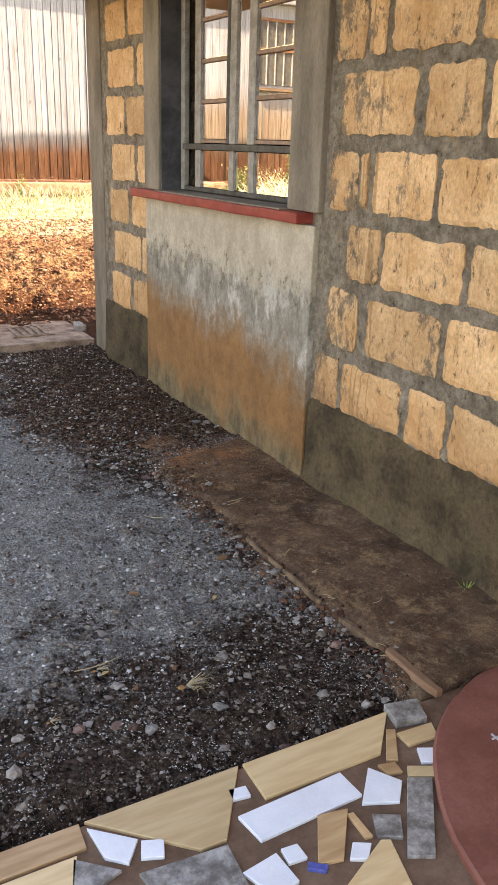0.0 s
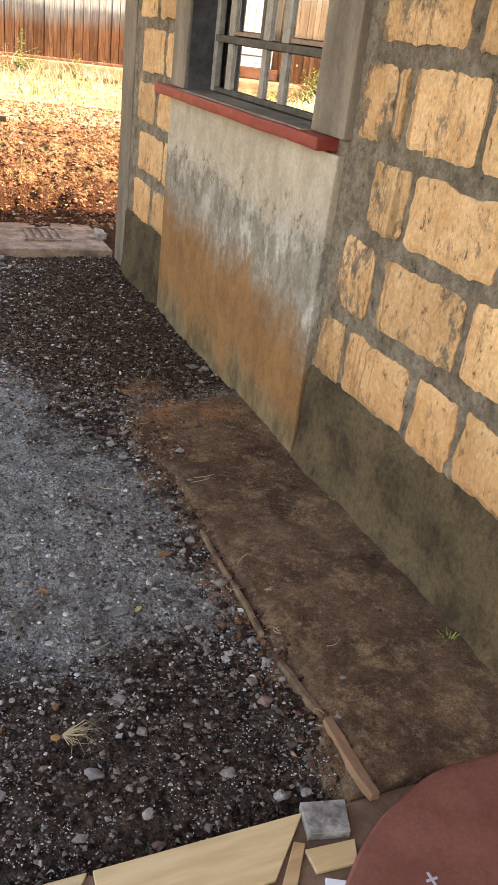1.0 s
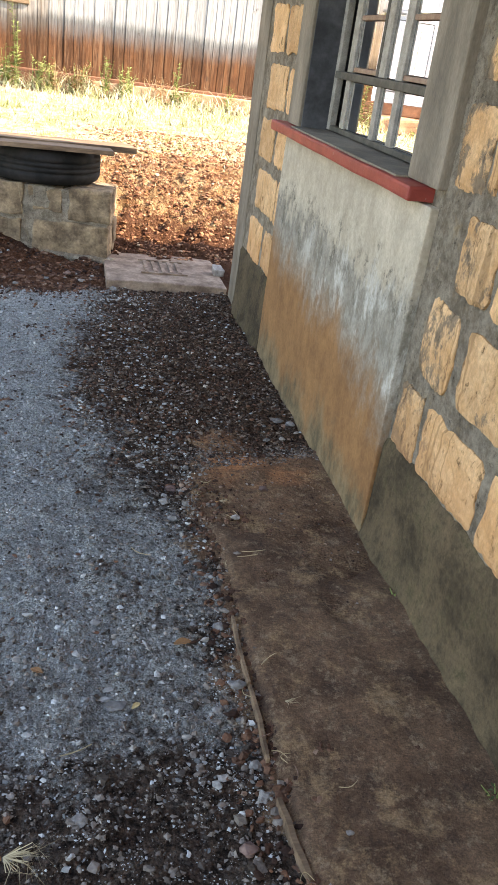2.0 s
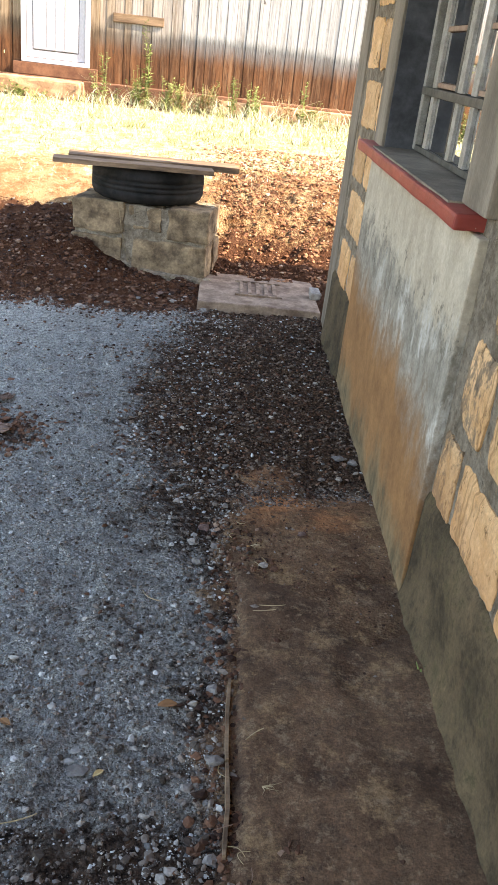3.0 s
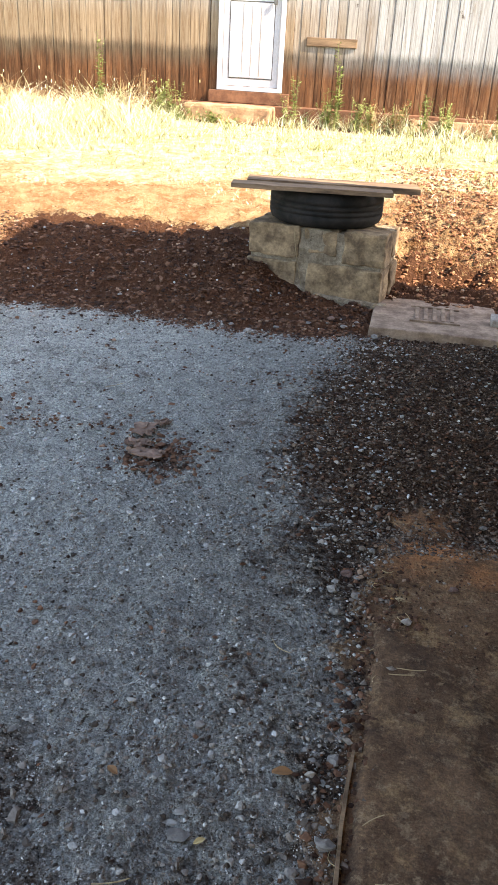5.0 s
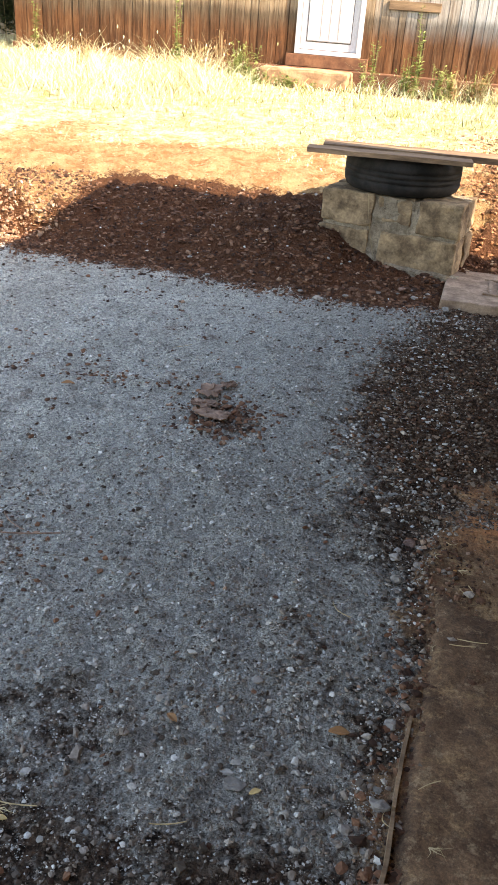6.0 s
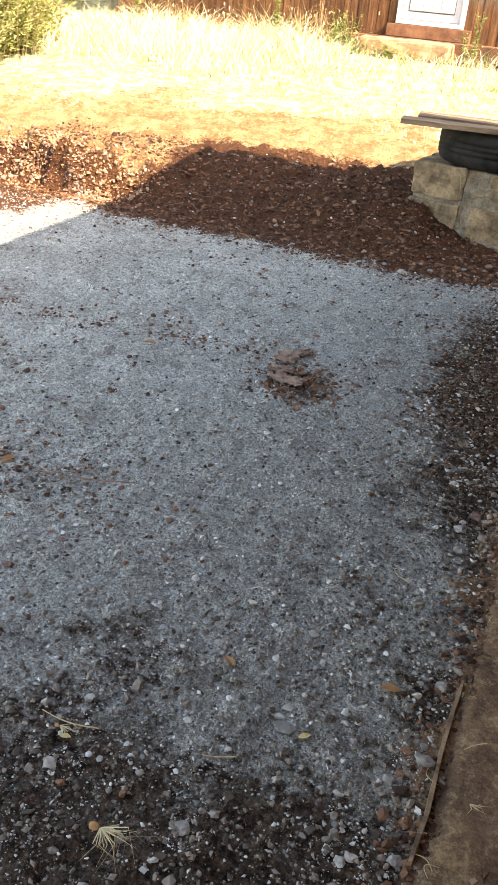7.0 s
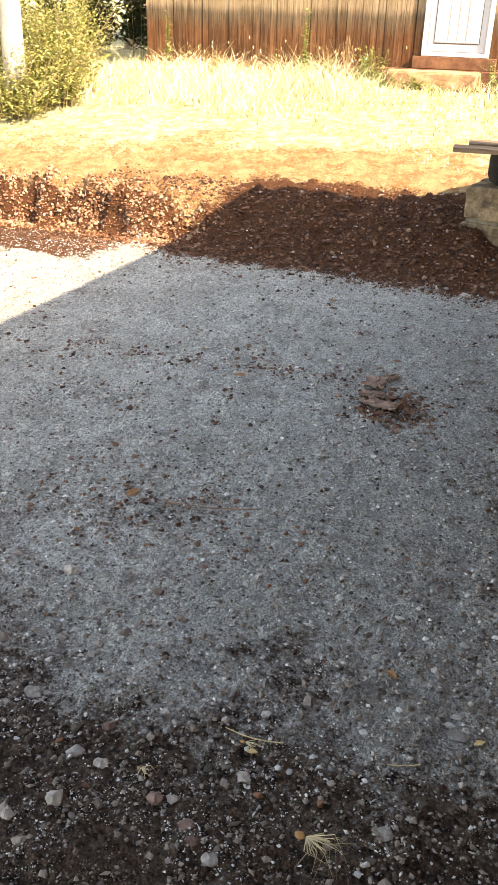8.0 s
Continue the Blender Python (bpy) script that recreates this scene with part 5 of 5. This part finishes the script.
def rock(x, y, size, material=None, label="rounded grey field stone lying on the gravel", flat=0.7, z=None, turn=0.0, long=1.2):
    size *= 0.54
    bm = bmesh.new()
    bmesh.ops.create_icosphere(bm, subdivisions=2, radius=size / 2)
    seed = x * 13.7 + y * 5.1
    for v in bm.verts:
        q = v.co / size
        k = 1 + 0.55 * noise.noise(q * 2.6 + Vector((seed, seed, 0))) + 0.25 * noise.noise(q * 6 + Vector((seed, 0, seed)))
        v.co = Vector((v.co.x * k * long, v.co.y * k, v.co.z * k * flat))
    bmesh.ops.rotate(bm, cent=(0, 0, 0), matrix=Matrix.Rotation(radians(turn), 3, "Z"), verts=bm.verts)
    ground_z = height(x, y) if z is None else z
    bmesh.ops.translate(bm, vec=(x, y, ground_z + size * 0.16 * flat), verts=bm.verts)
    return lone("stone", bm, material or M_ROCK, label, "stone", group="loose stones in the yard")


# ---- single stones, sticks and litter ----
PALE = "pale angular stone lying on the gravel"
BROWNISH = "reddish-brown stone lying on the dark soil"
M_REDROCK = simple("reddish_stone", (0.085, 0.048, 0.038), (0.20, 0.125, 0.10), 18, 0.9, 0.5, 0.006, fine=90, piece=True)
rock(1.362, 2.447, 0.066, label="smooth rounded grey stone at the strip's edge", flat=0.75)
rock(1.312, 2.43, 0.03)
rock(1.37, 2.20, 0.058, long=1.4)
rock(1.31, 2.13, 0.045)
rock(1.37, 1.86, 0.052, long=1.4, turn=50)
rock(1.31, 1.73, 0.06, M_REDROCK, BROWNISH)
rock(1.37, 1.95, 0.05)
rock(1.29, 1.92, 0.045, M_WHITEROCK, PALE)
rock(1.24, 1.48, 0.05, M_WHITEROCK, PALE, 0.9)
rock(0.95, 1.51, 0.045, M_WHITEROCK, PALE, turn=60)
rock(1.45, 1.62, 0.035, M_WHITEROCK, PALE, z=0.02)
rock(1.53, 1.74, 0.028, M_WHITEROCK, PALE, z=0.02)
rock(0.87, 1.64, 0.055, long=1.5, turn=-30)
rock(0.96, 1.455, 0.045, M_REDROCK, BROWNISH)
rock(1.15, 1.56, 0.05)
rock(1.30, 1.475, 0.04, M_WHITEROCK, PALE)
rock(-0.11, 2.32, 0.075, M_WHITEROCK, PALE, turn=20)
rock(-0.28, 3.13, 0.045, M_WHITEROCK, PALE)
rock(-0.19, 3.17, 0.035, M_WHITEROCK, PALE)
rock(-0.38, 2.98, 0.045)
rock(0.18, 2.33, 0.045, M_REDROCK, BROWNISH)
rock(0.24, 2.50, 0.04, M_REDROCK, BROWNISH)
rock(0.65, 1.85, 0.055, M_WHITEROCK, PALE, 0.6, turn=-20)
rock(0.35, 1.75, 0.05, M_WHITEROCK, PALE)
rock(0.28, 1.75, 0.05, M_ROCK, long=1.7, turn=50)
rock(0.31, 1.85, 0.05, M_REDROCK, BROWNISH)
rock(0.31, 1.63, 0.06, M_WHITEROCK, PALE, 0.9)
rock(0.53, 1.74, 0.04, M_WHITEROCK, PALE)
rock(0.50, 1.72, 0.055, M_REDROCK, BROWNISH)
rock(0.59, 1.69, 0.05, M_REDROCK, BROWNISH)
rock(0.62, 1.655, 0.04, M_REDROCK, BROWNISH)
rock(0.665, 1.64, 0.055)
rock(0.97, 1.83, 0.055)
rock(0.83, 1.91, 0.03, M_WHITEROCK, PALE)
rock(1.06, 2.16, 0.06, flat=0.3, long=1.5)
rock(0.28, 2.0, 0.03, M_WHITEROCK, PALE)
rock(0.08, 1.87, 0.06, M_ROCK, long=1.5)
rock(1.02, 2.48, 0.05, flat=0.5)
rock(0.24, 1.56, 0.05, M_WHITEROCK, PALE)
rock(0.76, 3.47, 0.035, M_WHITEROCK, PALE)
rock(1.21, 3.40, 0.05, M_WHITEROCK, "sharp whitish chip lying on the gravel", 0.6, turn=30)
rock(1.43, 3.32, 0.025, M_WHITEROCK, PALE)
rock(1.28, 3.14, 0.06)
rock(1.30, 3.03, 0.055, long=1.4)
rock(1.35, 3.11, 0.05)
rock(1.31, 3.25, 0.065, M_REDROCK, BROWNISH)
rock(1.51, 3.01, 0.05, M_WHITEROCK, PALE, 0.5, z=0.02)
rock(1.65, 3.21, 0.05, M_REDROCK, BROWNISH, z=0.02)
rock(1.85, 3.86, 0.085, M_ROCK, "flat pale stone at the wall foot", 0.45)
rock(1.91, 3.84, 0.06, M_WHITEROCK, PALE)
rock(1.83, 3.67, 0.045, M_WHITEROCK, PALE)
rock(1.76, 3.66, 0.04)
rock(1.34, 3.91, 0.03, M_WHITEROCK, PALE)
rock(0.475, 5.62, 0.075, M_WHITEROCK, "white stone at the edge of the red soil", 0.8)
rock(0.62, 5.75, 0.055)
rock(1.09, 6.02, 0.05, M_WHITEROCK, PALE)
rock(1.02, 5.90, 0.09, M_WHITEROCK, "lump of broken pale mortar", 0.5, turn=-30)
rock(0.93, 5.98, 0.07, M_REDROCK, BROWNISH)
rock(1.22, 5.80, 0.075, M_ROCK, long=1.2)
rock(0.35, 5.72, 0.05)
rock(0.80, 5.88, 0.06, M_ROCK)
rock(-0.25, 5.72, 0.045)
rock(-1.60, 10.55, 0.22, M_WHITEROCK, "white boulder among the grass below the shed", 0.7)
rock(0.15, 6.9, 0.05, M_WHITEROCK, PALE)
rock(0.05, 6.95, 0.04, M_WHITEROCK, PALE)
rock(-0.45, 5.95, 0.05, M_ROCK)


def strip(name, a, b, wide, thick, material, label, category, bow=0.01, turn_seed=0.0, group=""):
    """A thin rod or edging strip from a to b, slightly bowed and tapered."""
    a, b = Vector(a), Vector(b)
    way = (b - a).normalized()
    side = way.cross(Vector((0, 0, 1))).normalized()
    bm = bmesh.new()
    rings = []
    for i in range(9):
        t = i / 8
        c = a.lerp(b, t) + side * bow * math.sin(math.pi * t) + noise.noise_vector(Vector((turn_seed, t * 4, 0))) * wide * 0.25
        k = 1 - 0.25 * abs(2 * t - 1) ** 3
        rings.append([bm.verts.new(c + side * s * wide / 2 * k + Vector((0, 0, u * thick))) for s, u in ((-1, 0), (1, 0), (0.8, 1), (-0.8, 1))])
    for p, q in zip(rings, rings[1:]):
        for i in range(4):
            bm.faces.new((p[i], p[(i + 1) % 4], q[(i + 1) % 4], q[i]))
    bm.faces.new(rings[0])
    bm.faces.new(rings[-1])
    return lone(name, bm, material, label, category, group=group)


EDGE = "half-buried brown timber edging along the paved strip"
strip("edging", (1.405, 2.47, 0.004), (1.402, 2.20, 0.006), 0.011, 0.021, M_BOARD, EDGE, "edging", 0.004, 1.0, "timber edging of the strip")
strip("edging", (1.400, 2.19, 0.004), (1.396, 1.95, 0.004), 0.011, 0.021, M_BOARD, EDGE, "edging", -0.004, 2.0, "timber edging of the strip")
strip("edging", (1.398, 1.84, 0.004), (1.420, 1.64, 0.004), 0.016, 0.024, M_BOARD, EDGE, "edging", 0.004, 3.0, "timber edging of the strip")
strip("stick", (1.425, 1.625, 0.006), (1.425, 1.395, 0.012), 0.030, 0.022, M_STICK, "broken brown stick lying beside the tiles", "stick", 0.004, 4.0)
strip("twig", (-0.04, 2.77, 0.008), (0.27, 2.86, 0.008), 0.004, 0.004, M_CARD, "thin brown twig lying on the gravel dust", "twig", 0.015, 5.0)
strip("twig", (0.05, 2.90, 0.008), (0.16, 2.83, 0.012), 0.003, 0.003, M_CARD, "thin brown twig lying on the gravel dust", "twig", 0.01, 6.0)
strip("straw", (1.47, 2.76, 0.026), (1.54, 2.775, 0.026), 0.0016, 0.002, M_STRAW, "thin dry straw lying on the paved strip", "straw", 0.002, 7.0, "loose straws")
strip("straw", (1.49, 2.79, 0.026), (1.57, 2.80, 0.026), 0.0016, 0.002, M_STRAW, "thin dry straw lying on the paved strip", "straw", 0.003, 8.0, "loose straws")
strip("straw", (1.14, 2.84, 0.010), (1.20, 2.79, 0.012), 0.0022, 0.002, M_STRAW, "thin dry straw lying on the gravel", "straw", 0.012, 9.0, "loose straws")
strip("straw", (0.01, 4.48, 0.010), (0.08, 4.56, 0.010), 0.0022, 0.002, M_STRAW, "thin dry straw lying on the gravel", "straw", 0.004, 10.0, "loose straws")
strip("straw", (0.93, 2.00, 0.012), (1.00, 2.03, 0.012), 0.0022, 0.002, M_STRAW, "thin dry straw lying on the gravel", "straw", 0.004, 11.0, "loose straws")
strip("straw", (0.56, 1.95, 0.012), (0.70, 1.96, 0.014), 0.0022, 0.002, M_STRAW, "thin dry straw lying on the gravel", "straw", 0.01, 12.0, "loose straws")


def husk(x, y, size, count, seed):
    """A clump of dry fibres splayed from one end."""
    r = random.Random(seed)
    z = height(x, y) + 0.006
    holder = thing("grass_clump", (x, y, z), "pulled clump of dry straw-coloured grass on the soil", "straw", "dry grass clumps")
    verts, faces = [], []
    for _ in range(count):
        a = r.gauss(-0.4, 0.42)
        L, lift, w = size * r.uniform(0.25, 1.0), r.uniform(0.0, 0.2), 0.0013
        j = len(verts)
        for t in (0.0, 0.5, 1.0):
            b = a + t * r.uniform(-0.9, 0.9)
            px, py, pz = math.cos(b) * L * t, math.sin(b) * L * t, 0.004 + lift * L * math.sin(t * 2.4)
            k = w * (1.1 - t)
            verts += [(px - math.sin(b) * k, py + math.cos(b) * k, pz), (px + math.sin(b) * k, py - math.cos(b) * k, pz)]
        faces += [(j, j + 1, j + 3, j + 2), (j + 2, j + 3, j + 5, j + 4)]
    f = tagged(from_arrays("dry_tuft", verts, faces, M_STRAW), kind="stuff")
    f.parent = holder
    b = bmesh.new()
    bmesh.ops.create_icosphere(b, subdivisions=2, radius=size * 0.085)
    for v in b.verts:
        v.co = Vector((v.co.x * 1.2, v.co.y, v.co.z * 0.45)) * (1 + 0.5 * noise.noise(v.co * 60))
    bmesh.ops.translate(b, vec=(x - size * 0.15, y, z), verts=b.verts)
    part("root", b, M_DEADLEAF, holder, "matted root")


husk(0.825, 1.765, 0.115, 34, 1)
husk(0.44, 1.77, 0.05, 12, 2)
husk(0.62, 1.93, 0.06, 10, 3)
husk(1.48, 2.13, 0.055, 12, 4)
husk(1.47, 3.12, 0.06, 10, 5)


def dead_leaf(x, y, long, turn, material, label, z=None):
    bm = bmesh.new()
    rows = []
    for i in range(7):
        t = i / 6
        w = long * 0.26 * math.sin(math.pi * (0.06 + 0.9 * t))
        rows.append([bm.verts.new(((t - 0.5) * long, s * w, 0.010 + 0.25 * long * abs(s) * math.sin(math.pi * t) * 0.5 + 0.02 * long * noise.noise(Vector((t * 5, s, turn))))) for s in (-1, 0, 1)])
    for a, b in zip(rows, rows[1:]):
        for k in range(2):
            bm.faces.new((a[k], a[k + 1], b[k + 1], b[k]))
    top = bmesh.ops.extrude_face_region(bm, geom=list(bm.faces))["geom"]
    bmesh.ops.translate(bm, vec=(0, 0, 0.0015), verts=[g for g in top if isinstance(g, bmesh.types.BMVert)])
    turned(bm, turn, Vector((0, 0, 0)))
    bmesh.ops.translate(bm, vec=(x, y, height(x, y) if z is None else z), verts=bm.verts)
    return lone("dead_leaf", bm, material, label, "leaf", group="fallen leaves")


M_YELLOWLEAF = leafy("yellowed_leaf", (0.42, 0.30, 0.13), (0.52, 0.39, 0.19))
dead_leaf(1.11, 2.155, 0.028, 40, M_YELLOWLEAF, "small curled yellow leaf on the gravel dust")
dead_leaf(-0.24, 3.88, 0.060, 20, M_DEADLEAF, "curled rust-brown leaf on the gravel dust")
dead_leaf(1.25, 2.37, 0.05, 10, M_DEADLEAF, "flat brown leaf beside the round stone")
dead_leaf(0.87, 2.28, 0.035, -30, M_DEADLEAF, "small brown leaf on the gravel dust")
dead_leaf(0.64, 1.92, 0.025, 15, M_YELLOWLEAF, "small yellow leaf among the stones")
dead_leaf(-0.17, 2.79, 0.06, 70, M_DEADLEAF, "rust-brown leaf on the gravel dust")


def card(x, y, long, wide, turn, seed):
    bm = bmesh.new()
    n = 8
    rows = []
    for i in range(n + 1):
        row = []
        for j in range(n + 1):
            u, v = i / n - 0.5, j / n - 0.5
            p = Vector((u * 3 + seed, v * 3, seed))
            d = noise.noise_vector(p * 2.5)
            row.append(bm.verts.new((u * long + d.x * 0.02, v * wide + d.y * 0.02, 0.012 + 0.02 * abs(d.z))))
        rows.append(row)
    for i in range(n):
        for j in range(n):
            bm.faces.new((rows[i][j], rows[i + 1][j], rows[i + 1][j + 1], rows[i][j + 1]))
    top = bmesh.ops.extrude_face_region(bm, geom=list(bm.faces))["geom"]
    bmesh.ops.translate(bm, vec=(0, 0, 0.004), verts=[g for g in top if isinstance(g, bmesh.types.BMVert)])
    turned(bm, turn, Vector((0, 0, 0)))
    bmesh.ops.translate(bm, vec=(x, y, height(x, y)), verts=bm.verts)
    return lone("card_scrap", bm, M_CARD, "torn scrap of sodden brown card on the gravel", "scrap", group="card scraps")


card(0.345, 4.06, 0.09, 0.12, 10, 1.0)
card(0.43, 3.85, 0.13, 0.075, -10, 2.0)
card(0.36, 3.94, 0.10, 0.05, 20, 3.0)
card(0.40, 4.17, 0.06, 0.05, 40, 4.0)
scatter("soil_crumbs", pick(420, 0.15, 0.75, 3.6, 4.25, lambda x, y: math.exp(-((x - 0.45) ** 2 + (y - 3.88) ** 2) / 0.03), 0.004, 0.016, 2.0, 31), M_CLOD, "dark crumbs round the card scraps", "soil", 31)
scatter("soil_crumbs", pick(300, -1.2, 0.25, 3.5, 4.4, lambda x, y: math.exp(-((y - 4.05 - 0.1 * x) ** 2) / 0.004) * (0.3 + 0.7 * (fbm(x, 1.0, 4.0) > 0)), 0.003, 0.012, 2.0, 32), M_CLOD, "dark brown crumbs scattered over the dust", "soil", 32)
scatter("soil_crumbs", pick(500, -0.5, 0.5, 2.3, 3.1, lambda x, y: math.exp(-((x + 0.18) ** 2 / 0.20 + (y - 2.74) ** 2 / 0.08)), 0.002, 0.011, 2.2, 33), M_CLOD, "dark brown crumbs scattered over the dust", "soil", 33)
scatter("soil_crumbs", pick(900, 1.25, 1.6, 1.45, 3.3, lambda x, y: math.exp(-((x - 1.42) ** 2) / 0.008), 0.004, 0.014, 2.2, 34), M_CLOD, "dark brown crumbs along the paved strip", "soil", 34)
scatter("soil_crumbs", pick(260, 1.3, 1.65, 1.85, 2.2, lambda x, y: math.exp(-((x - 1.46) ** 2 + (y - 2.02) ** 2) / 0.005), 0.004, 0.013, 1.6, 35), M_CLOD, "heap of dark moist crumbs on the paved strip", "soil", 35)
scatter("soil_crumbs", pick(220, -1.6, 0.9, 3.3, 5.4, lambda x, y: step(fbm(x, y, 3.0, 95.0), 0.2, 0.5), 0.006, 0.017, 1.8, 91), M_CLOD, "dark brown clods dropped on the gravel dust", "soil", 91)
root_rng = random.Random(44)
for _ in range(16):
    x, y = root_rng.uniform(-1.2, 0.8), root_rng.uniform(5.9, 6.5)
    dx, dy = root_rng.uniform(-0.12, 0.12), root_rng.uniform(-0.08, 0.08)
    strip("root", (x, y, height(x, y) + 0.012), (x + dx, y + dy, height(x + dx, y + dy) + 0.014), 0.003, 0.002, M_CARD, "thin dry root lying on the red soil", "root", root_rng.uniform(-0.07, 0.07), x, "roots on the soil bank")
strip("root", (0.60, 6.335, 0.50), (0.68, 6.325, 0.12), 0.006, 0.004, M_STRAW, "pale dry root hanging down the stone pedestal", "root", 0.03, 60.0, "roots on the soil bank")
edge_rng = random.Random(81)
for k in range(20):
    x, y, a, long = edge_rng.gauss(1.43, 0.05), edge_rng.uniform(1.5, 3.3), edge_rng.uniform(0, math.tau), edge_rng.uniform(0.02, 0.055)
    z = max(height(x, y), 0.026 if x > 1.41 and y < 2.7 else -1.0) + 0.004
    strip("straw", (x, y, z), (x + math.cos(a) * long, y + math.sin(a) * long, z + edge_rng.uniform(0.0, 0.012)), 0.0017, 0.0015, M_STRAW if k % 3 else M_CARD, "dry straw littered along the timber edging", "straw", edge_rng.uniform(-0.02, 0.02), k * 1.7, "loose straws")
weed("seedling", random.Random(3), 1.90, 1.80, 0.045, 6, 0.022, M_DARKLEAF, "small green seedling at the wall foot", "weed", 0.03, base=0.02, stalk=M_GREEN)
weed("seedling", random.Random(4), 1.93, 2.55, 0.03, 4, 0.015, M_DARKLEAF, "small green seedling at the wall foot", "weed", 0.03, base=0.02, stalk=M_GREEN)

# ---- stones of the house wall ----
def wall_stone(y0, y1, z0, z1, seed):
    """A rough quarry stone with an uneven outline, its face a little proud of the mortar."""
    ny, nz = 18, 12
    cy, cz = (y0 + y1) / 2, (z0 + z1) / 2
    hy, hz = (y1 - y0) / 2, (z1 - z0) / 2
    verts, faces = [], []
    for j in range(nz + 1):
        for i in range(ny + 1):
            u, v = 2 * i / ny - 1, 2 * j / nz - 1
            p = Vector((u * hy * 9, v * hz * 9, seed * 3.1))
            d = noise.noise_vector(p) * 0.011 + noise.noise_vector(p * 3.7) * 0.009 + noise.noise_vector(p * 9.0) * 0.006
            edge = max(abs(u), abs(v))
            corner = 0.006 if abs(u) > 0.9 and abs(v) > 0.9 else 0.0
            y, z = u * (hy - corner) + d.x, v * (hz - corner) + d.y
            x = WALL - 0.010 + d.z * 0.45 + (0.006 if edge > 0.9 else 0.0)
            verts.append((x - WALL, y, z))
    w = ny + 1
    for j in range(nz):
        for i in range(ny):
            faces.append((j * w + i, (j + 1) * w + i, (j + 1) * w + i + 1, j * w + i + 1))
    rim = [i for i in range(w)] + [j * w + ny for j in range(1, nz + 1)] + [nz * w + i for i in range(ny - 1, -1, -1)] + [j * w for j in range(nz - 1, 0, -1)]
    b = len(verts)
    verts += [(0.012, verts[k][1] * 1.0, verts[k][2]) for k in rim]
    n = len(rim)
    for k in range(n):
        faces.append((rim[k], rim[(k + 1) % n], b + (k + 1) % n, b + k))
    ob = from_arrays("stone", verts, faces, M_STONE)
    ob.parent = wall
    ob.location = Vector((WALL, cy, cz)) - ORIGIN[wall]
    return ob


COURSES = {0.396: 0.606, 0.672: 0.886, 0.946: 1.148, 1.209: 1.417, 1.479: 1.697, 1.756: 1.965, 2.025: 2.235, 2.295: 2.505}
NEAR = [
    [(2.725, 2.895), (2.320, 2.700), (2.066, 2.275)],
    [(2.622, 2.835), (2.135, 2.555)],
    [(2.518, 2.715), (2.058, 2.482)],
    [(2.682, 2.865), (2.614, 2.655), (2.240, 2.580)],
    [(2.382, 2.810), (2.058, 2.320)],
    [(2.692, 2.860), (2.570, 2.668), (2.125, 2.535)],
    [(2.45, 2.84), (2.10, 2.41)],
    [(2.66, 2.86), (2.23, 2.61)],
]
FAR = [
    [(5.10, 5.43), (4.79, 5.04)], [(4.91, 5.37), (4.79, 4.87)], [(5.11, 5.43), (4.80, 5.04)], [(4.99, 5.38), (4.79, 4.93)],
    [(5.16, 5.46), (4.80, 5.10)], [(4.98, 5.42), (4.80, 4.92)], [(5.12, 5.44), (4.80, 5.06)], [(4.97, 5.40), (4.80, 4.91)],
]
stone_rng = random.Random(12)
for k, (z0, z1) in enumerate(COURSES.items()):
    for y0, y1 in NEAR[k] + FAR[k]:
        wall_stone(y0, y1, z0 + stone_rng.uniform(-0.006, 0.006), z1 + stone_rng.uniform(-0.006, 0.006), y0 * 7 + z0 * 13)
    y = min(a for a, b in NEAR[k]) - 0.032
    while y > -0.3:
        long = stone_rng.uniform(0.2, 0.45)
        wall_stone(y - long, y, z0 + stone_rng.uniform(-0.008, 0.008), z1 + stone_rng.uniform(-0.008, 0.008), y * 7 + z0 * 13)
        y -= long + stone_rng.uniform(0.025, 0.05)
